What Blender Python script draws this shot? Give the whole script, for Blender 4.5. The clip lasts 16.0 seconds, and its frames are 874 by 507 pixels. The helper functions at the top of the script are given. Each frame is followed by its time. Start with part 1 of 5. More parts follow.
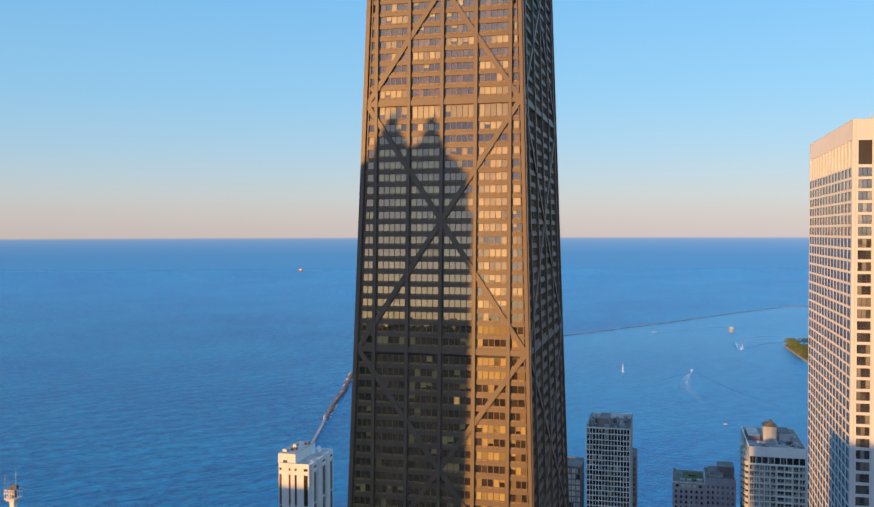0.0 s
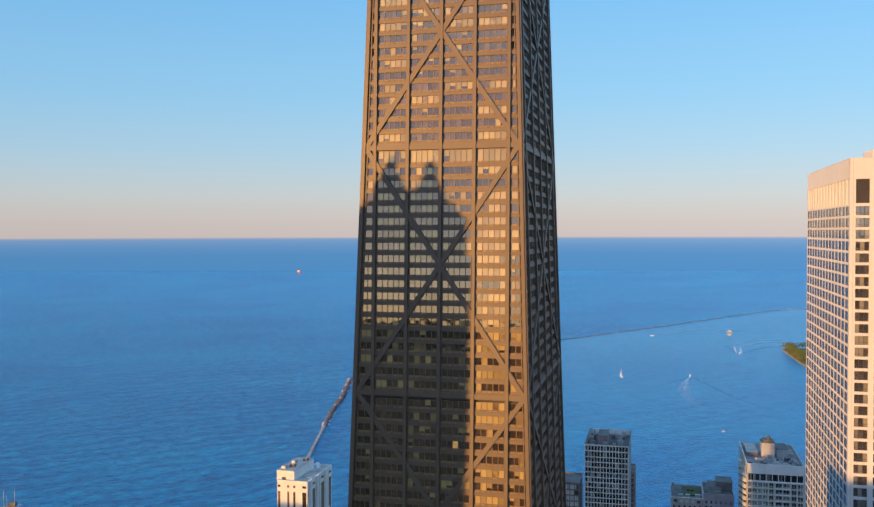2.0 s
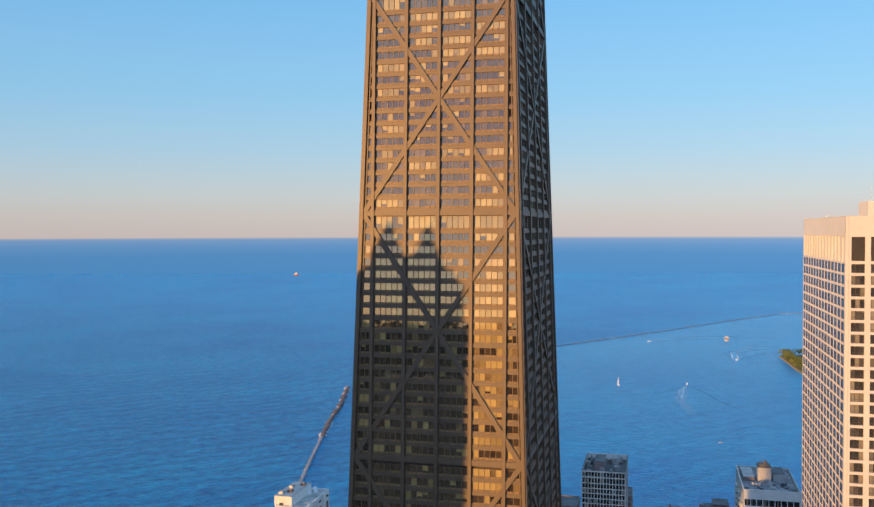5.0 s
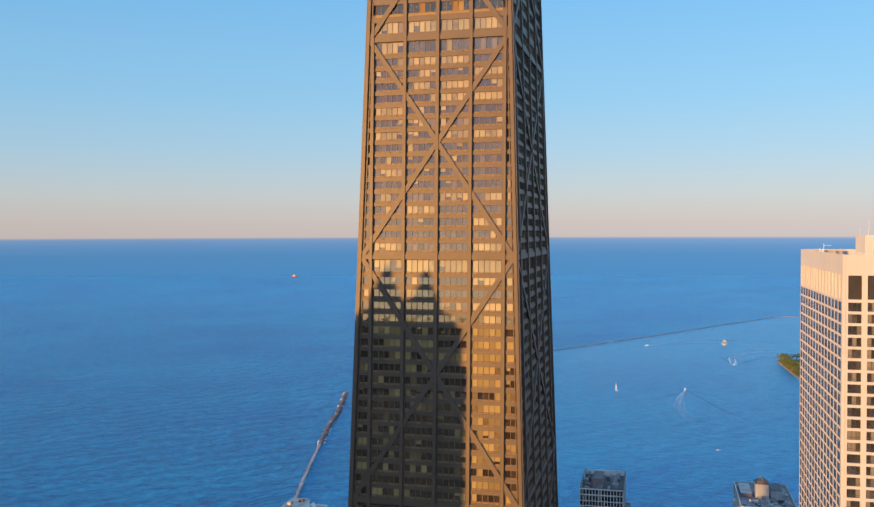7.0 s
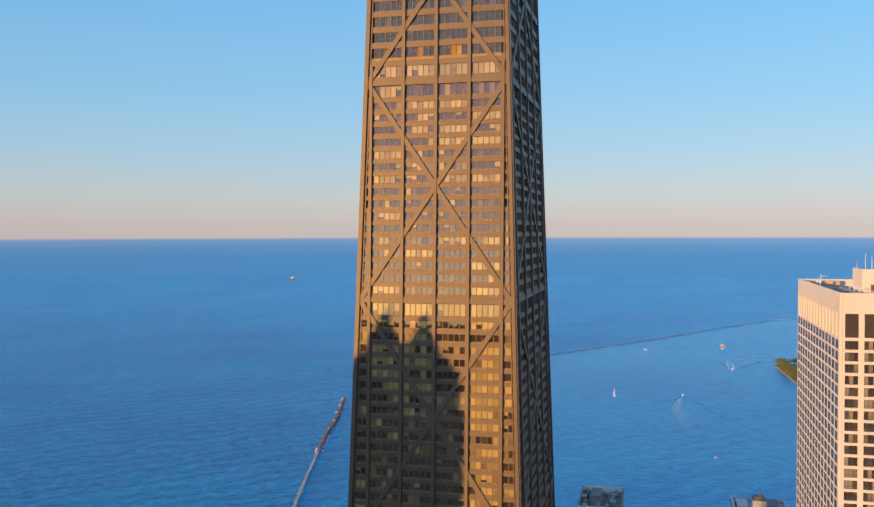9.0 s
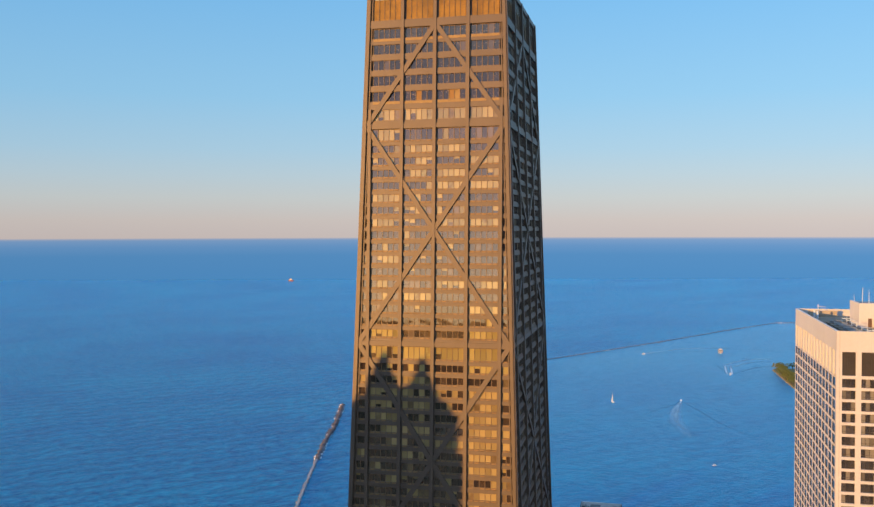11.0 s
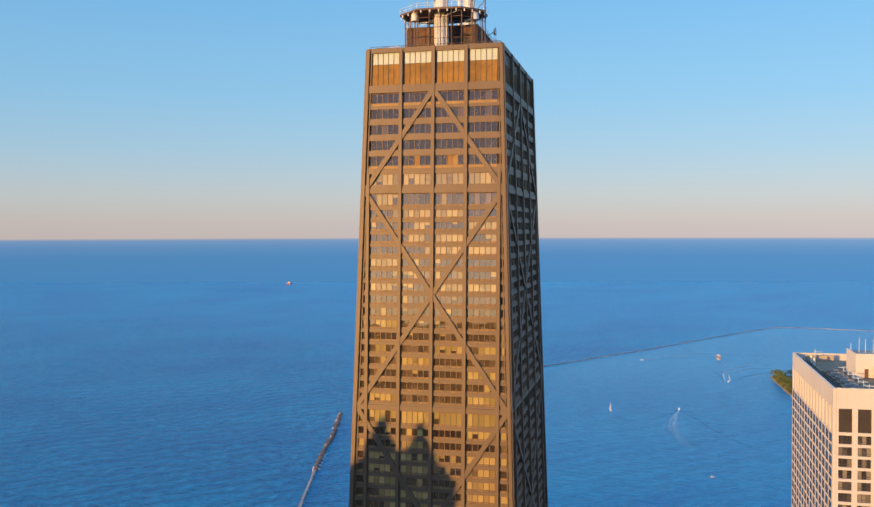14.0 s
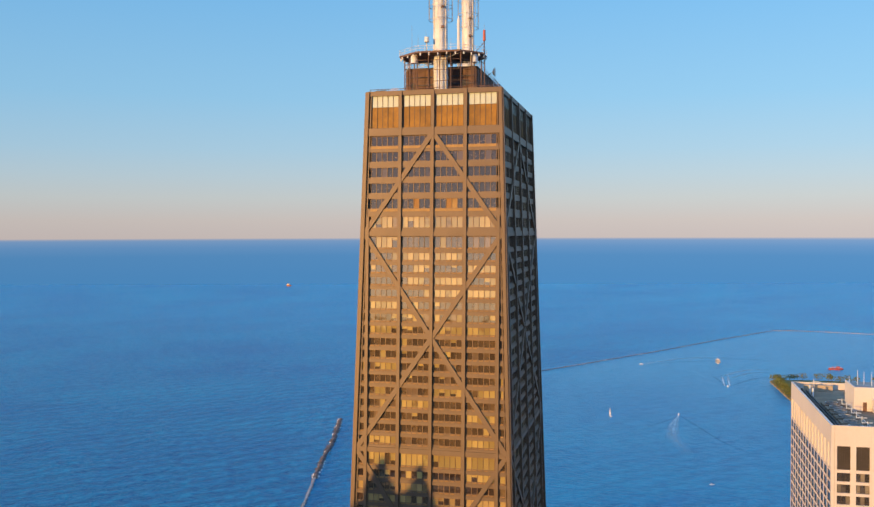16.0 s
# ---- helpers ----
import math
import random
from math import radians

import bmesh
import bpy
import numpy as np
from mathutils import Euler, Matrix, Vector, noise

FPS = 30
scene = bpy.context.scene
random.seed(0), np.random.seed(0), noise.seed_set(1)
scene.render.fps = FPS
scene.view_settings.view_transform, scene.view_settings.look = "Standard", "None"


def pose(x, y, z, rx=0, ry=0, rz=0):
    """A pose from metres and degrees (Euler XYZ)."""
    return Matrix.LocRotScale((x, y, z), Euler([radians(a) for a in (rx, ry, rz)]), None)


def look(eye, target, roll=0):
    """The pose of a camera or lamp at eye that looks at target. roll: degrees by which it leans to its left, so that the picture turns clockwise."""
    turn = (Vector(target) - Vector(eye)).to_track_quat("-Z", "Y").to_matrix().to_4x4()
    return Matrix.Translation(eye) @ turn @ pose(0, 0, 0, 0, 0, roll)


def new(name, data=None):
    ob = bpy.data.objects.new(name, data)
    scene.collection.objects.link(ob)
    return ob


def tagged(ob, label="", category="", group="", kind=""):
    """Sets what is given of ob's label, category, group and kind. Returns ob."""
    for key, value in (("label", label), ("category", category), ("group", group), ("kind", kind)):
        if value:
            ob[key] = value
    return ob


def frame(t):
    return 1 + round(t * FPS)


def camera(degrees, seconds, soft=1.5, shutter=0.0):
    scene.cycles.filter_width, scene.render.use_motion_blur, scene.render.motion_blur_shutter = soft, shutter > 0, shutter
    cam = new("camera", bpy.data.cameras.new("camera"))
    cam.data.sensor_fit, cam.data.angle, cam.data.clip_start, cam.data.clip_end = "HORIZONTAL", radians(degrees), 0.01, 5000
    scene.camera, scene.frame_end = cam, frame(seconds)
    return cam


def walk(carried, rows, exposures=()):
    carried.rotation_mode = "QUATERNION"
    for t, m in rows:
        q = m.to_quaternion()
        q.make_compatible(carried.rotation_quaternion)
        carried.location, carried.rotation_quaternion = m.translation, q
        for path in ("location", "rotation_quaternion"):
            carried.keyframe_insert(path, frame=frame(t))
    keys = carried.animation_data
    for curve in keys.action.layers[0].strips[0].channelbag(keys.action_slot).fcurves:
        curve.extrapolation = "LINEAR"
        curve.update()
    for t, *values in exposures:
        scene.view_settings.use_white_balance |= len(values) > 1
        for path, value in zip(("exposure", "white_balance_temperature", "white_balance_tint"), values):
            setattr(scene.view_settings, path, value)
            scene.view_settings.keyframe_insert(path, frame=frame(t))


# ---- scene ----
# ---- camera: a steady rise beside the tower, about 217 m from its axis ----
cam = camera(51.55, 16.0, soft=1.45)
ROWS = [
    (0.0, 46.30, -215.96, 237.20, 14.183, -1.416, 0.124),
    (1.0, 46.32, -216.05, 241.94, 14.137, -1.424, 0.130),
    (2.0, 46.34, -216.15, 246.66, 14.086, -1.429, 0.135),
    (3.0, 46.37, -216.25, 251.39, 14.031, -1.432, 0.139),
    (4.0, 46.40, -216.36, 256.11, 13.972, -1.432, 0.142),
    (5.0, 46.43, -216.47, 260.83, 13.912, -1.431, 0.145),
    (6.0, 46.46, -216.58, 265.55, 13.851, -1.428, 0.146),
    (7.0, 46.50, -216.69, 270.27, 13.790, -1.423, 0.147),
    (8.0, 46.55, -216.81, 274.98, 13.730, -1.418, 0.148),
    (9.0, 46.59, -216.93, 279.69, 13.673, -1.412, 0.148),
    (10.0, 46.64, -217.05, 284.39, 13.620, -1.405, 0.148),
    (11.0, 46.70, -217.17, 289.10, 13.571, -1.398, 0.147),
    (12.0, 46.75, -217.30, 293.80, 13.528, -1.391, 0.147),
    (13.0, 46.81, -217.43, 298.49, 13.492, -1.384, 0.147),
    (14.0, 46.88, -217.56, 303.19, 13.464, -1.378, 0.147),
    (15.0, 46.95, -217.70, 307.88, 13.445, -1.372, 0.148),
    (16.0, 47.02, -217.84, 312.57, 13.436, -1.368, 0.149),
]
walk(cam, [(t, pose(x, y, z, 90 + pitch, roll, yaw)) for t, x, y, z, yaw, pitch, roll in ROWS],
     exposures=[(0.0, 0.0), (8.0, -0.06), (16.0, -0.10)])

# ---- world, sun, exposure ----
SUN_NORTH, SUN_UP = 30.0, 4.5          # degrees north of the west axis (-y), degrees above the horizon
world = bpy.data.worlds.new("evening_sky")
scene.world = world
world.use_nodes = True
wn, wl = world.node_tree.nodes, world.node_tree.links
wn.clear()
w_out, w_bg = wn.new("ShaderNodeOutputWorld"), wn.new("ShaderNodeBackground")
w_sky = wn.new("ShaderNodeTexSky")
w_sky.sky_type, w_sky.sun_disc = "NISHITA", False
w_sky.sun_elevation, w_sky.sun_rotation = radians(SUN_UP), radians(180 + SUN_NORTH)
w_sky.altitude, w_sky.air_density, w_sky.dust_density = 250, 1.0, 1.5
w_co, w_sep = wn.new("ShaderNodeTexCoord"), wn.new("ShaderNodeSeparateXYZ")
wl.new(w_co.outputs["Generated"], w_sep.inputs[0])
# evening haze: colour by height above the horizon; below it the far lake, paled by painted haze
w_map = wn.new("ShaderNodeMapRange")
w_map.inputs["From Min"].default_value, w_map.inputs["From Max"].default_value = -0.0876, 0.3124
wl.new(w_sep.outputs["Z"], w_map.inputs["Value"])
w_ramp = wn.new("ShaderNodeValToRGB")
wl.new(w_map.outputs[0], w_ramp.inputs[0])


def srgb(r, g, b):
    return tuple((c / 255 / 12.92) if c < 10 else (((c / 255) + 0.055) / 1.055) ** 2.4 for c in (r, g, b)) + (1.0,)


EAST_STOPS = [(0.00, (76, 142, 199)), (0.10, (78, 142, 198)), (0.155, (84, 144, 198)), (0.18, (102, 151, 201)), (0.192, (118, 158, 203)), (0.1988, (126, 161, 203)), (0.2008, (205, 193, 190)),
              (0.25, (208, 199, 195)), (0.31, (201, 208, 210)), (0.37, (188, 210, 223)), (0.44, (172, 209, 233)), (0.58, (149, 204, 241)), (0.83, (126, 192, 242)), (1.0, (156, 208, 255))]
WEST_STOPS = [(0.00, (70, 64, 58)), (0.19, (104, 92, 80)), (0.2005, (250, 238, 214)), (0.28, (246, 246, 244)), (0.36, (220, 230, 246)), (0.48, (178, 200, 238)),
              (0.66, (138, 170, 226)), (0.82, (116, 156, 224)), (1.0, (150, 196, 250))]


def fill_ramp(node, stops):
    els = node.color_ramp.elements
    while len(els) < len(stops):
        els.new(0.5)
    for el, (pos, c) in zip(els, stops):
        el.position, el.color = pos, srgb(*c)


fill_ramp(w_ramp, EAST_STOPS)
w_west = wn.new("ShaderNodeValToRGB")
fill_ramp(w_west, WEST_STOPS)
wl.new(w_map.outputs[0], w_west.inputs[0])
# the western half holds the glow of the sunset, the eastern half the pink haze
w_mix = wn.new("ShaderNodeMix")
w_mix.data_type = "RGBA"
wl.new(w_west.outputs[0], w_mix.inputs["A"])
wl.new(w_ramp.outputs[0], w_mix.inputs["B"])
w_side = wn.new("ShaderNodeMapRange")
w_side.inputs["From Min"].default_value, w_side.inputs["From Max"].default_value = -0.45, 0.25
wl.new(w_sep.outputs["Y"], w_side.inputs["Value"])
wl.new(w_side.outputs[0], w_mix.inputs["Factor"])
w_mul = wn.new("ShaderNodeVectorMath")
w_mul.operation = "MULTIPLY_ADD"
w_mul.inputs[1].default_value = (0.012, 0.012, 0.012)
wl.new(w_sky.outputs[0], w_mul.inputs[0])
# a little lighter towards the south
w_south = wn.new("ShaderNodeMapRange")
for key, val in (("From Min", -0.65), ("From Max", 0.22), ("To Min", 0.90), ("To Max", 1.06)):
    w_south.inputs[key].default_value = val
wl.new(w_sep.outputs["X"], w_south.inputs["Value"])
w_scale = wn.new("ShaderNodeVectorMath")
w_scale.operation = "SCALE"
wl.new(w_mix.outputs["Result"], w_scale.inputs[0])
wl.new(w_south.outputs[0], w_scale.inputs["Scale"])
wl.new(w_scale.outputs[0], w_mul.inputs[2])
wl.new(w_mul.outputs[0], w_bg.inputs["Color"])
w_bg.inputs["Strength"].default_value = 1.0
wl.new(w_bg.outputs[0], w_out.inputs[0])

sun_data = bpy.data.lights.new("sun", "SUN")
sun_data.energy, sun_data.angle, sun_data.color = 5.6, radians(0.53), (1.0, 0.53, 0.155)
sun = new("sun", sun_data)
_a, _e = radians(SUN_NORTH), radians(SUN_UP)
SUN_DIR = Vector((-math.sin(_a) * math.cos(_e), -math.cos(_a) * math.cos(_e), math.sin(_e)))
sun.matrix_world = look(SUN_DIR * 800 + Vector((0, 0, 300)), Vector((0, 0, 300)))


# ---- materials ----
class Nodes:
    """A small wrapper for building a node material."""

    def __init__(self, name):
        self.mat = bpy.data.materials.new(name)
        self.mat.use_nodes = True
        self.t = self.mat.node_tree
        self.bsdf = self.t.nodes["Principled BSDF"]

    def add(self, kind, **values):
        n = self.t.nodes.new("ShaderNode" + kind)
        for k, val in values.items():
            if k in n.inputs:
                n.inputs[k].default_value = val
            else:
                setattr(n, k, val)
        return n

    def join(self, a, b):
        self.t.links.new(a, b)

    def noise(self, scale, detail=3.0, stretch=(1, 1, 1), rough=0.5, turn=0.0, space="Object"):
        co, mp = self.add("TexCoord"), self.add("Mapping")
        mp.vector_type = "TEXTURE"
        mp.inputs["Scale"].default_value = tuple(1 / s for s in stretch)
        mp.inputs["Rotation"].default_value = (0, 0, turn)
        self.join(co.outputs[space], mp.inputs[0])
        n = self.add("TexNoise", Scale=scale, Detail=detail, Roughness=rough)
        self.join(mp.outputs[0], n.inputs["Vector"])
        return n.outputs["Fac"]

    def ramp(self, value, stops):
        r = self.add("ValToRGB")
        while len(r.color_ramp.elements) < len(stops):
            r.color_ramp.elements.new(0.5)
        for el, (p, c) in zip(r.color_ramp.elements, stops):
            el.position, el.color = p, (*c[:3], 1)
        self.join(value, r.inputs[0])
        return r.outputs[0]

    def mix(self, fac, a, b, blend="MIX"):
        m = self.add("Mix", data_type="RGBA", blend_type=blend)
        for value, sock in ((fac, "Factor"), (a, "A"), (b, "B")):
            if isinstance(value, bpy.types.NodeSocket):
                self.join(value, m.inputs[sock])
            else:
                m.inputs[sock].default_value = value if sock == "Factor" else (*value[:3], 1)
        return m.outputs["Result"]

    def math(self, op, a, b=0.0):
        m = self.add("Math", operation=op)
        for i, value in enumerate((a, b)):
            if isinstance(value, bpy.types.NodeSocket):
                self.join(value, m.inputs[i])
            else:
                m.inputs[i].default_value = value
        return m.outputs[0]

    def bump(self, height, strength, distance):
        b = self.add("Bump", Strength=strength, Distance=distance)
        self.join(height, b.inputs["Height"])
        self.join(b.outputs[0], self.bsdf.inputs["Normal"])

    def set(self, **values):
        for k, val in values.items():
            k = k.replace("_", " ")
            if isinstance(val, bpy.types.NodeSocket):
                self.join(val, self.bsdf.inputs[k])
            else:
                self.bsdf.inputs[k].default_value = (*val, 1) if isinstance(val, tuple) and len(val) == 3 else val
        return self


def surface(name, colour, rough=0.6, vary=0.25, scale=0.3, fine=6.0, metal=0.0, bump=0.0, streak=0.0, spec=0.5, tint=(1, 1, 1), chalk=0.0, grain=0.35):
    """A plain surface with large stains, fine grain, rain streaks and a little relief."""
    n = Nodes(name)
    big, small = n.noise(scale, 4), n.noise(fine, 2)
    dark, light = tuple(c * (1 - vary) for c in colour), tuple(min(1, c * (1 + vary)) for c in colour)
    c = n.ramp(big, [(0.3, dark), (0.7, light)])
    c = n.mix(grain, c, n.ramp(small, [(0.3, (0.55, 0.55, 0.55)), (0.7, (1.25, 1.25, 1.25))]), "MULTIPLY")
    if streak:
        s = n.noise(0.9, 3, (1, 1, 0.06))
        c = n.mix(streak, c, n.ramp(s, [(0.35, (0.55, 0.53, 0.5)), (0.6, (1, 1, 1))]), "MULTIPLY")
    r = n.math("ADD", n.math("MULTIPLY", small, 0.2), rough - 0.1)
    n.set(Base_Color=c, Roughness=r, Metallic=metal, Specular_IOR_Level=spec, Specular_Tint=(*tint, 1), Diffuse_Roughness=chalk)
    if bump:
        n.bump(small, bump, 0.05)
    return n.mat


def glazing(name, blinds, dark, share, gloss=2.0, rough=0.03, wobble=0.012, calm=0.0, clutter=0.0, tint=(1, 1, 1)):
    """Panes: some with drawn blinds close behind the glass, the rest open to a dim room. Every pane differs a little."""
    n = Nodes(name)
    geo, info = n.add("NewGeometry"), n.add("ObjectInfo")
    both = n.math("FRACT", n.math("ADD", geo.outputs["Random Per Island"], n.math("MULTIPLY", info.outputs["Random"], 7.31)))
    has = n.math("LESS_THAN", both, share)
    tone = n.math("FRACT", n.math("MULTIPLY", both, 5.77))
    cb = n.ramp(tone, [(0.0, tuple(c * 0.62 for c in blinds)), (0.5, blinds), (1.0, tuple(min(0.9, c * 1.15) for c in blinds))])
    lit = n.math("ADD", n.math("MULTIPLY", n.noise(0.9, 4), 0.7), n.math("MULTIPLY", tone, 0.5))
    lo, hi = 0.35 + 0.65 * calm, 2.2 - 1.2 * calm
    cd = n.ramp(lit, [(0.25, tuple(c * lo for c in dark)), (0.6, dark), (0.85, tuple(min(0.5, c * hi) for c in dark))])
    if clutter:          # pale furniture and lamps close behind the glass
        spots = n.math("GREATER_THAN", n.noise(1.7, 2, (1, 1, 1.6)), clutter)
        cd = n.mix(n.math("MULTIPLY", spots, 0.5), cd, (0.38, 0.28, 0.18))
    n.set(Base_Color=n.mix(has, cd, cb), Roughness=rough, IOR=gloss, Specular_Tint=(*tint, 1))
    n.bump(n.noise(0.5, 1), wobble, 1.0)
    return n.mat


M_BRONZE = surface("bronze_anodised_aluminium", (0.100, 0.059, 0.028), 0.53, 0.16, 0.12, 3.0, 0.0, 0.02, 0.25, 1.0, (1.0, 0.92, 0.88), grain=0.22)
# paler copy of the bronze: light caught by the frames is in its colour
M_FRAME_LIT = surface("sunlit_bronze_frame", (0.18, 0.10, 0.036), 0.5, 0.12, 0.3, 4.0, 0.0, 0.0, 0.1, 0.9, (1.0, 0.92, 0.84))
M_BRONZE_DARK = surface("bronze_recess", (0.055, 0.046, 0.040), 0.7, 0.2, 0.2, 3.0, 0.0)
BRONZE_COAT = (1.0, 0.88, 0.68)          # the warm mirror coating of the tower's glass
M_GLASS = glazing("tower_window_glass", (0.60, 0.46, 0.28), (0.05, 0.034, 0.022), 0.3, 2.9)
M_GLASS_BLIND = glazing("tower_glass_blinds_drawn", (0.52, 0.385, 0.125), (0.3, 0.2, 0.07), 0.9, 2.7, tint=BRONZE_COAT)
M_GLASS_GOLD = glazing("tower_glass_golden_blinds", (0.50, 0.35, 0.13), (0.26, 0.17, 0.07), 0.9, 2.7, tint=BRONZE_COAT)
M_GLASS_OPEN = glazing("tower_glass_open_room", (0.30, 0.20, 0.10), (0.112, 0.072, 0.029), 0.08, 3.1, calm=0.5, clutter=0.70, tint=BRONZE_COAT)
# darker copy for lower floors; the dark ground they mirror is in its colour
M_GLASS_OPEN_LOW = glazing("tower_glass_lower_darkened", (0.34, 0.22, 0.09), (0.052, 0.031, 0.014), 0.05, 3.2, calm=0.3, clutter=0.71, tint=BRONZE_COAT)
M_GLASS_DARK = glazing("observatory_glass", (0.20, 0.15, 0.12), (0.050, 0.040, 0.036), 0.03, 2.3, calm=0.6, clutter=0.66, tint=BRONZE_COAT)
M_GLASS_PLAIN = glazing("plain_dark_glass", (0.2, 0.17, 0.13), (0.02, 0.021, 0.023), 0.1, 1.5)
M_AMBER_BLIND = surface("amber_blind", (0.30, 0.145, 0.03), 0.6, 0.1)
M_AMBER_SILL = surface("amber_sill_panel", (0.34, 0.20, 0.06), 0.55, 0.15, 0.5, 3.0)
M_PANEL_ORANGE = surface("amber_louvre_panel", (0.28, 0.135, 0.010), 0.6, 0.35, 0.35, 2.0, 0.0)
M_VENT = surface("amber_vent", (0.27, 0.15, 0.05), 0.6, 0.3, 0.35, 2.0)
M_PANEL_WHITE = surface("white_plant_screen", (0.53, 0.60, 0.52), 0.5, 0.06, 0.4, 4.0, grain=0.12)
M_WHITE_PAINT = surface("white_mast_paint", (0.72, 0.76, 0.80), 0.45, 0.08, 0.5, 5.0, 0, 0, 0.3, grain=0.15)
M_RUST = surface("rusty_brown_steel", (0.15, 0.085, 0.06), 0.7, 0.3, 0.6, 5.0)
M_ROOF = surface("dark_roof_felt", (0.10, 0.10, 0.105), 0.85, 0.35, 0.15, 2.0, 0, 0.1)
M_ROOF_PALE = surface("pale_roof_gravel", (0.36, 0.35, 0.34), 0.9, 0.25, 0.2, 2.5, 0, 0.1)
M_ROOF_TAN = surface("tan_roof_gravel", (0.25, 0.19, 0.14), 0.9, 0.35, 0.15, 2.0, 0, 0.1)
M_ROOF_MID = surface("grey_roof_paving", (0.21, 0.20, 0.215), 0.9, 0.35, 0.2, 2.0, 0, 0.1)
M_STONE = surface("pale_marble_cladding", (0.675, 0.64, 0.61), 0.55, 0.035, 0.12, 2.0, 0, 0.0, 0.05, chalk=0.25, grain=0.07)
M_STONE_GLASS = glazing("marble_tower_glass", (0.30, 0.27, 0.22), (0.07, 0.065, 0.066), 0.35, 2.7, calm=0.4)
# same glass on the north face, darkened by colour so reflected sky dominates
M_STONE_GLASS_NORTH = glazing("marble_tower_north_glass", (0.15, 0.145, 0.14), (0.035, 0.037, 0.042), 0.2, 3.0, calm=0.4)
M_STONE_DIM = surface("weathered_limestone", (0.32, 0.31, 0.30), 0.8, 0.15, 0.1, 2.0)
M_STEEL = surface("grey_plant_steel", (0.42, 0.42, 0.42), 0.45, 0.2, 0.5, 4.0, 0.5)
M_RED = surface("signal_red_paint", (0.50, 0.09, 0.05), 0.45, 0.1)
M_WHITE_WALL = surface("white_painted_concrete", (0.72, 0.70, 0.66), 0.6, 0.08, 0.2, 3.0, 0, 0.0, 0.15, grain=0.15)
M_BEIGE = surface("beige_precast", (0.50, 0.47, 0.41), 0.65, 0.1, 0.2, 3.0, 0, 0.02, 0.15)
M_BRICK_DARK = surface("dark_brown_brick", (0.23, 0.175, 0.165), 0.8, 0.2, 0.2, 4.0, 0, 0.04)
M_GREY_CONC = surface("grey_concrete", (0.42, 0.41, 0.40), 0.7, 0.12, 0.2, 3.0, 0, 0.02, 0.2)
M_GLASS_CITY = glazing("city_window_glass", (0.30, 0.28, 0.24), (0.03, 0.032, 0.036), 0.16, 2.7)
M_GLASS_PALE = glazing("pale_blinds_glass", (0.75, 0.70, 0.62), (0.08, 0.07, 0.06), 0.8, 2.4)
M_TAN = surface("tan_precast", (0.46, 0.38, 0.28), 0.6, 0.12, 0.3, 3.0)
M_GLASS_BRONZE = glazing("bronze_strip_glass", (0.22, 0.14, 0.08), (0.10, 0.065, 0.04), 0.3, 2.0)
M_HULL_ORANGE = surface("weathered_orange_hull", (0.42, 0.16, 0.09), 0.5, 0.15)
M_CREAM = surface("cream_boat_paint", (0.74, 0.60, 0.40), 0.5, 0.06)
M_SAIL = surface("sail_cloth", (0.8, 0.78, 0.74), 0.8, 0.05)
M_FOAM = surface("white_foam", (0.72, 0.74, 0.76), 0.8, 0.15, 0.5)
M_GRASS = surface("park_grass", (0.17, 0.15, 0.045), 0.9, 0.3, 0.05, 0.8)
M_PLANTING = surface("roof_planting", (0.055, 0.07, 0.03), 0.9, 0.4, 0.3, 2.0)
M_BRICK_MAUVE = surface("mauve_grey_brick", (0.42, 0.38, 0.43), 0.8, 0.15, 0.2, 4.0, 0, 0.04)
M_ROCK = surface("breakwater_rock", (0.135, 0.122, 0.128), 0.9, 0.45, 0.08, 0.7, 0, 0.3)
M_ROCK_PALE = surface("wet_grey_stone", (0.27, 0.25, 0.26), 0.8, 0.4, 0.06, 0.6, 0, 0.2)
M_SAND = surface("island_bank", (0.30, 0.24, 0.15), 0.9, 0.3, 0.05, 0.6, 0, 0.1)
M_BARK = surface("bark", (0.10, 0.075, 0.05), 0.9, 0.3, 1.0, 8.0)
M_ASPHALT = surface("city_ground", (0.052, 0.052, 0.052), 0.95, 0.3, 0.02, 0.4, spec=0.0)


def lamp_room_material():
    n = Nodes("lamp_lit_room")
    n.set(Base_Color=(0.3, 0.2, 0.08), Roughness=0.1, Emission_Color=(1.0, 0.56, 0.16), Emission_Strength=n.math("MULTIPLY", n.noise(1.2, 2), 0.6))
    return n.mat


def leaf_material():
    n = Nodes("tree_leaves")
    geo = n.add("NewGeometry")
    c = n.ramp(geo.outputs["Random Per Island"], [(0.0, (0.09, 0.12, 0.02)), (0.5, (0.16, 0.18, 0.03)), (1.0, (0.28, 0.24, 0.05))])
    n.set(Base_Color=c, Roughness=0.7)
    return n.mat


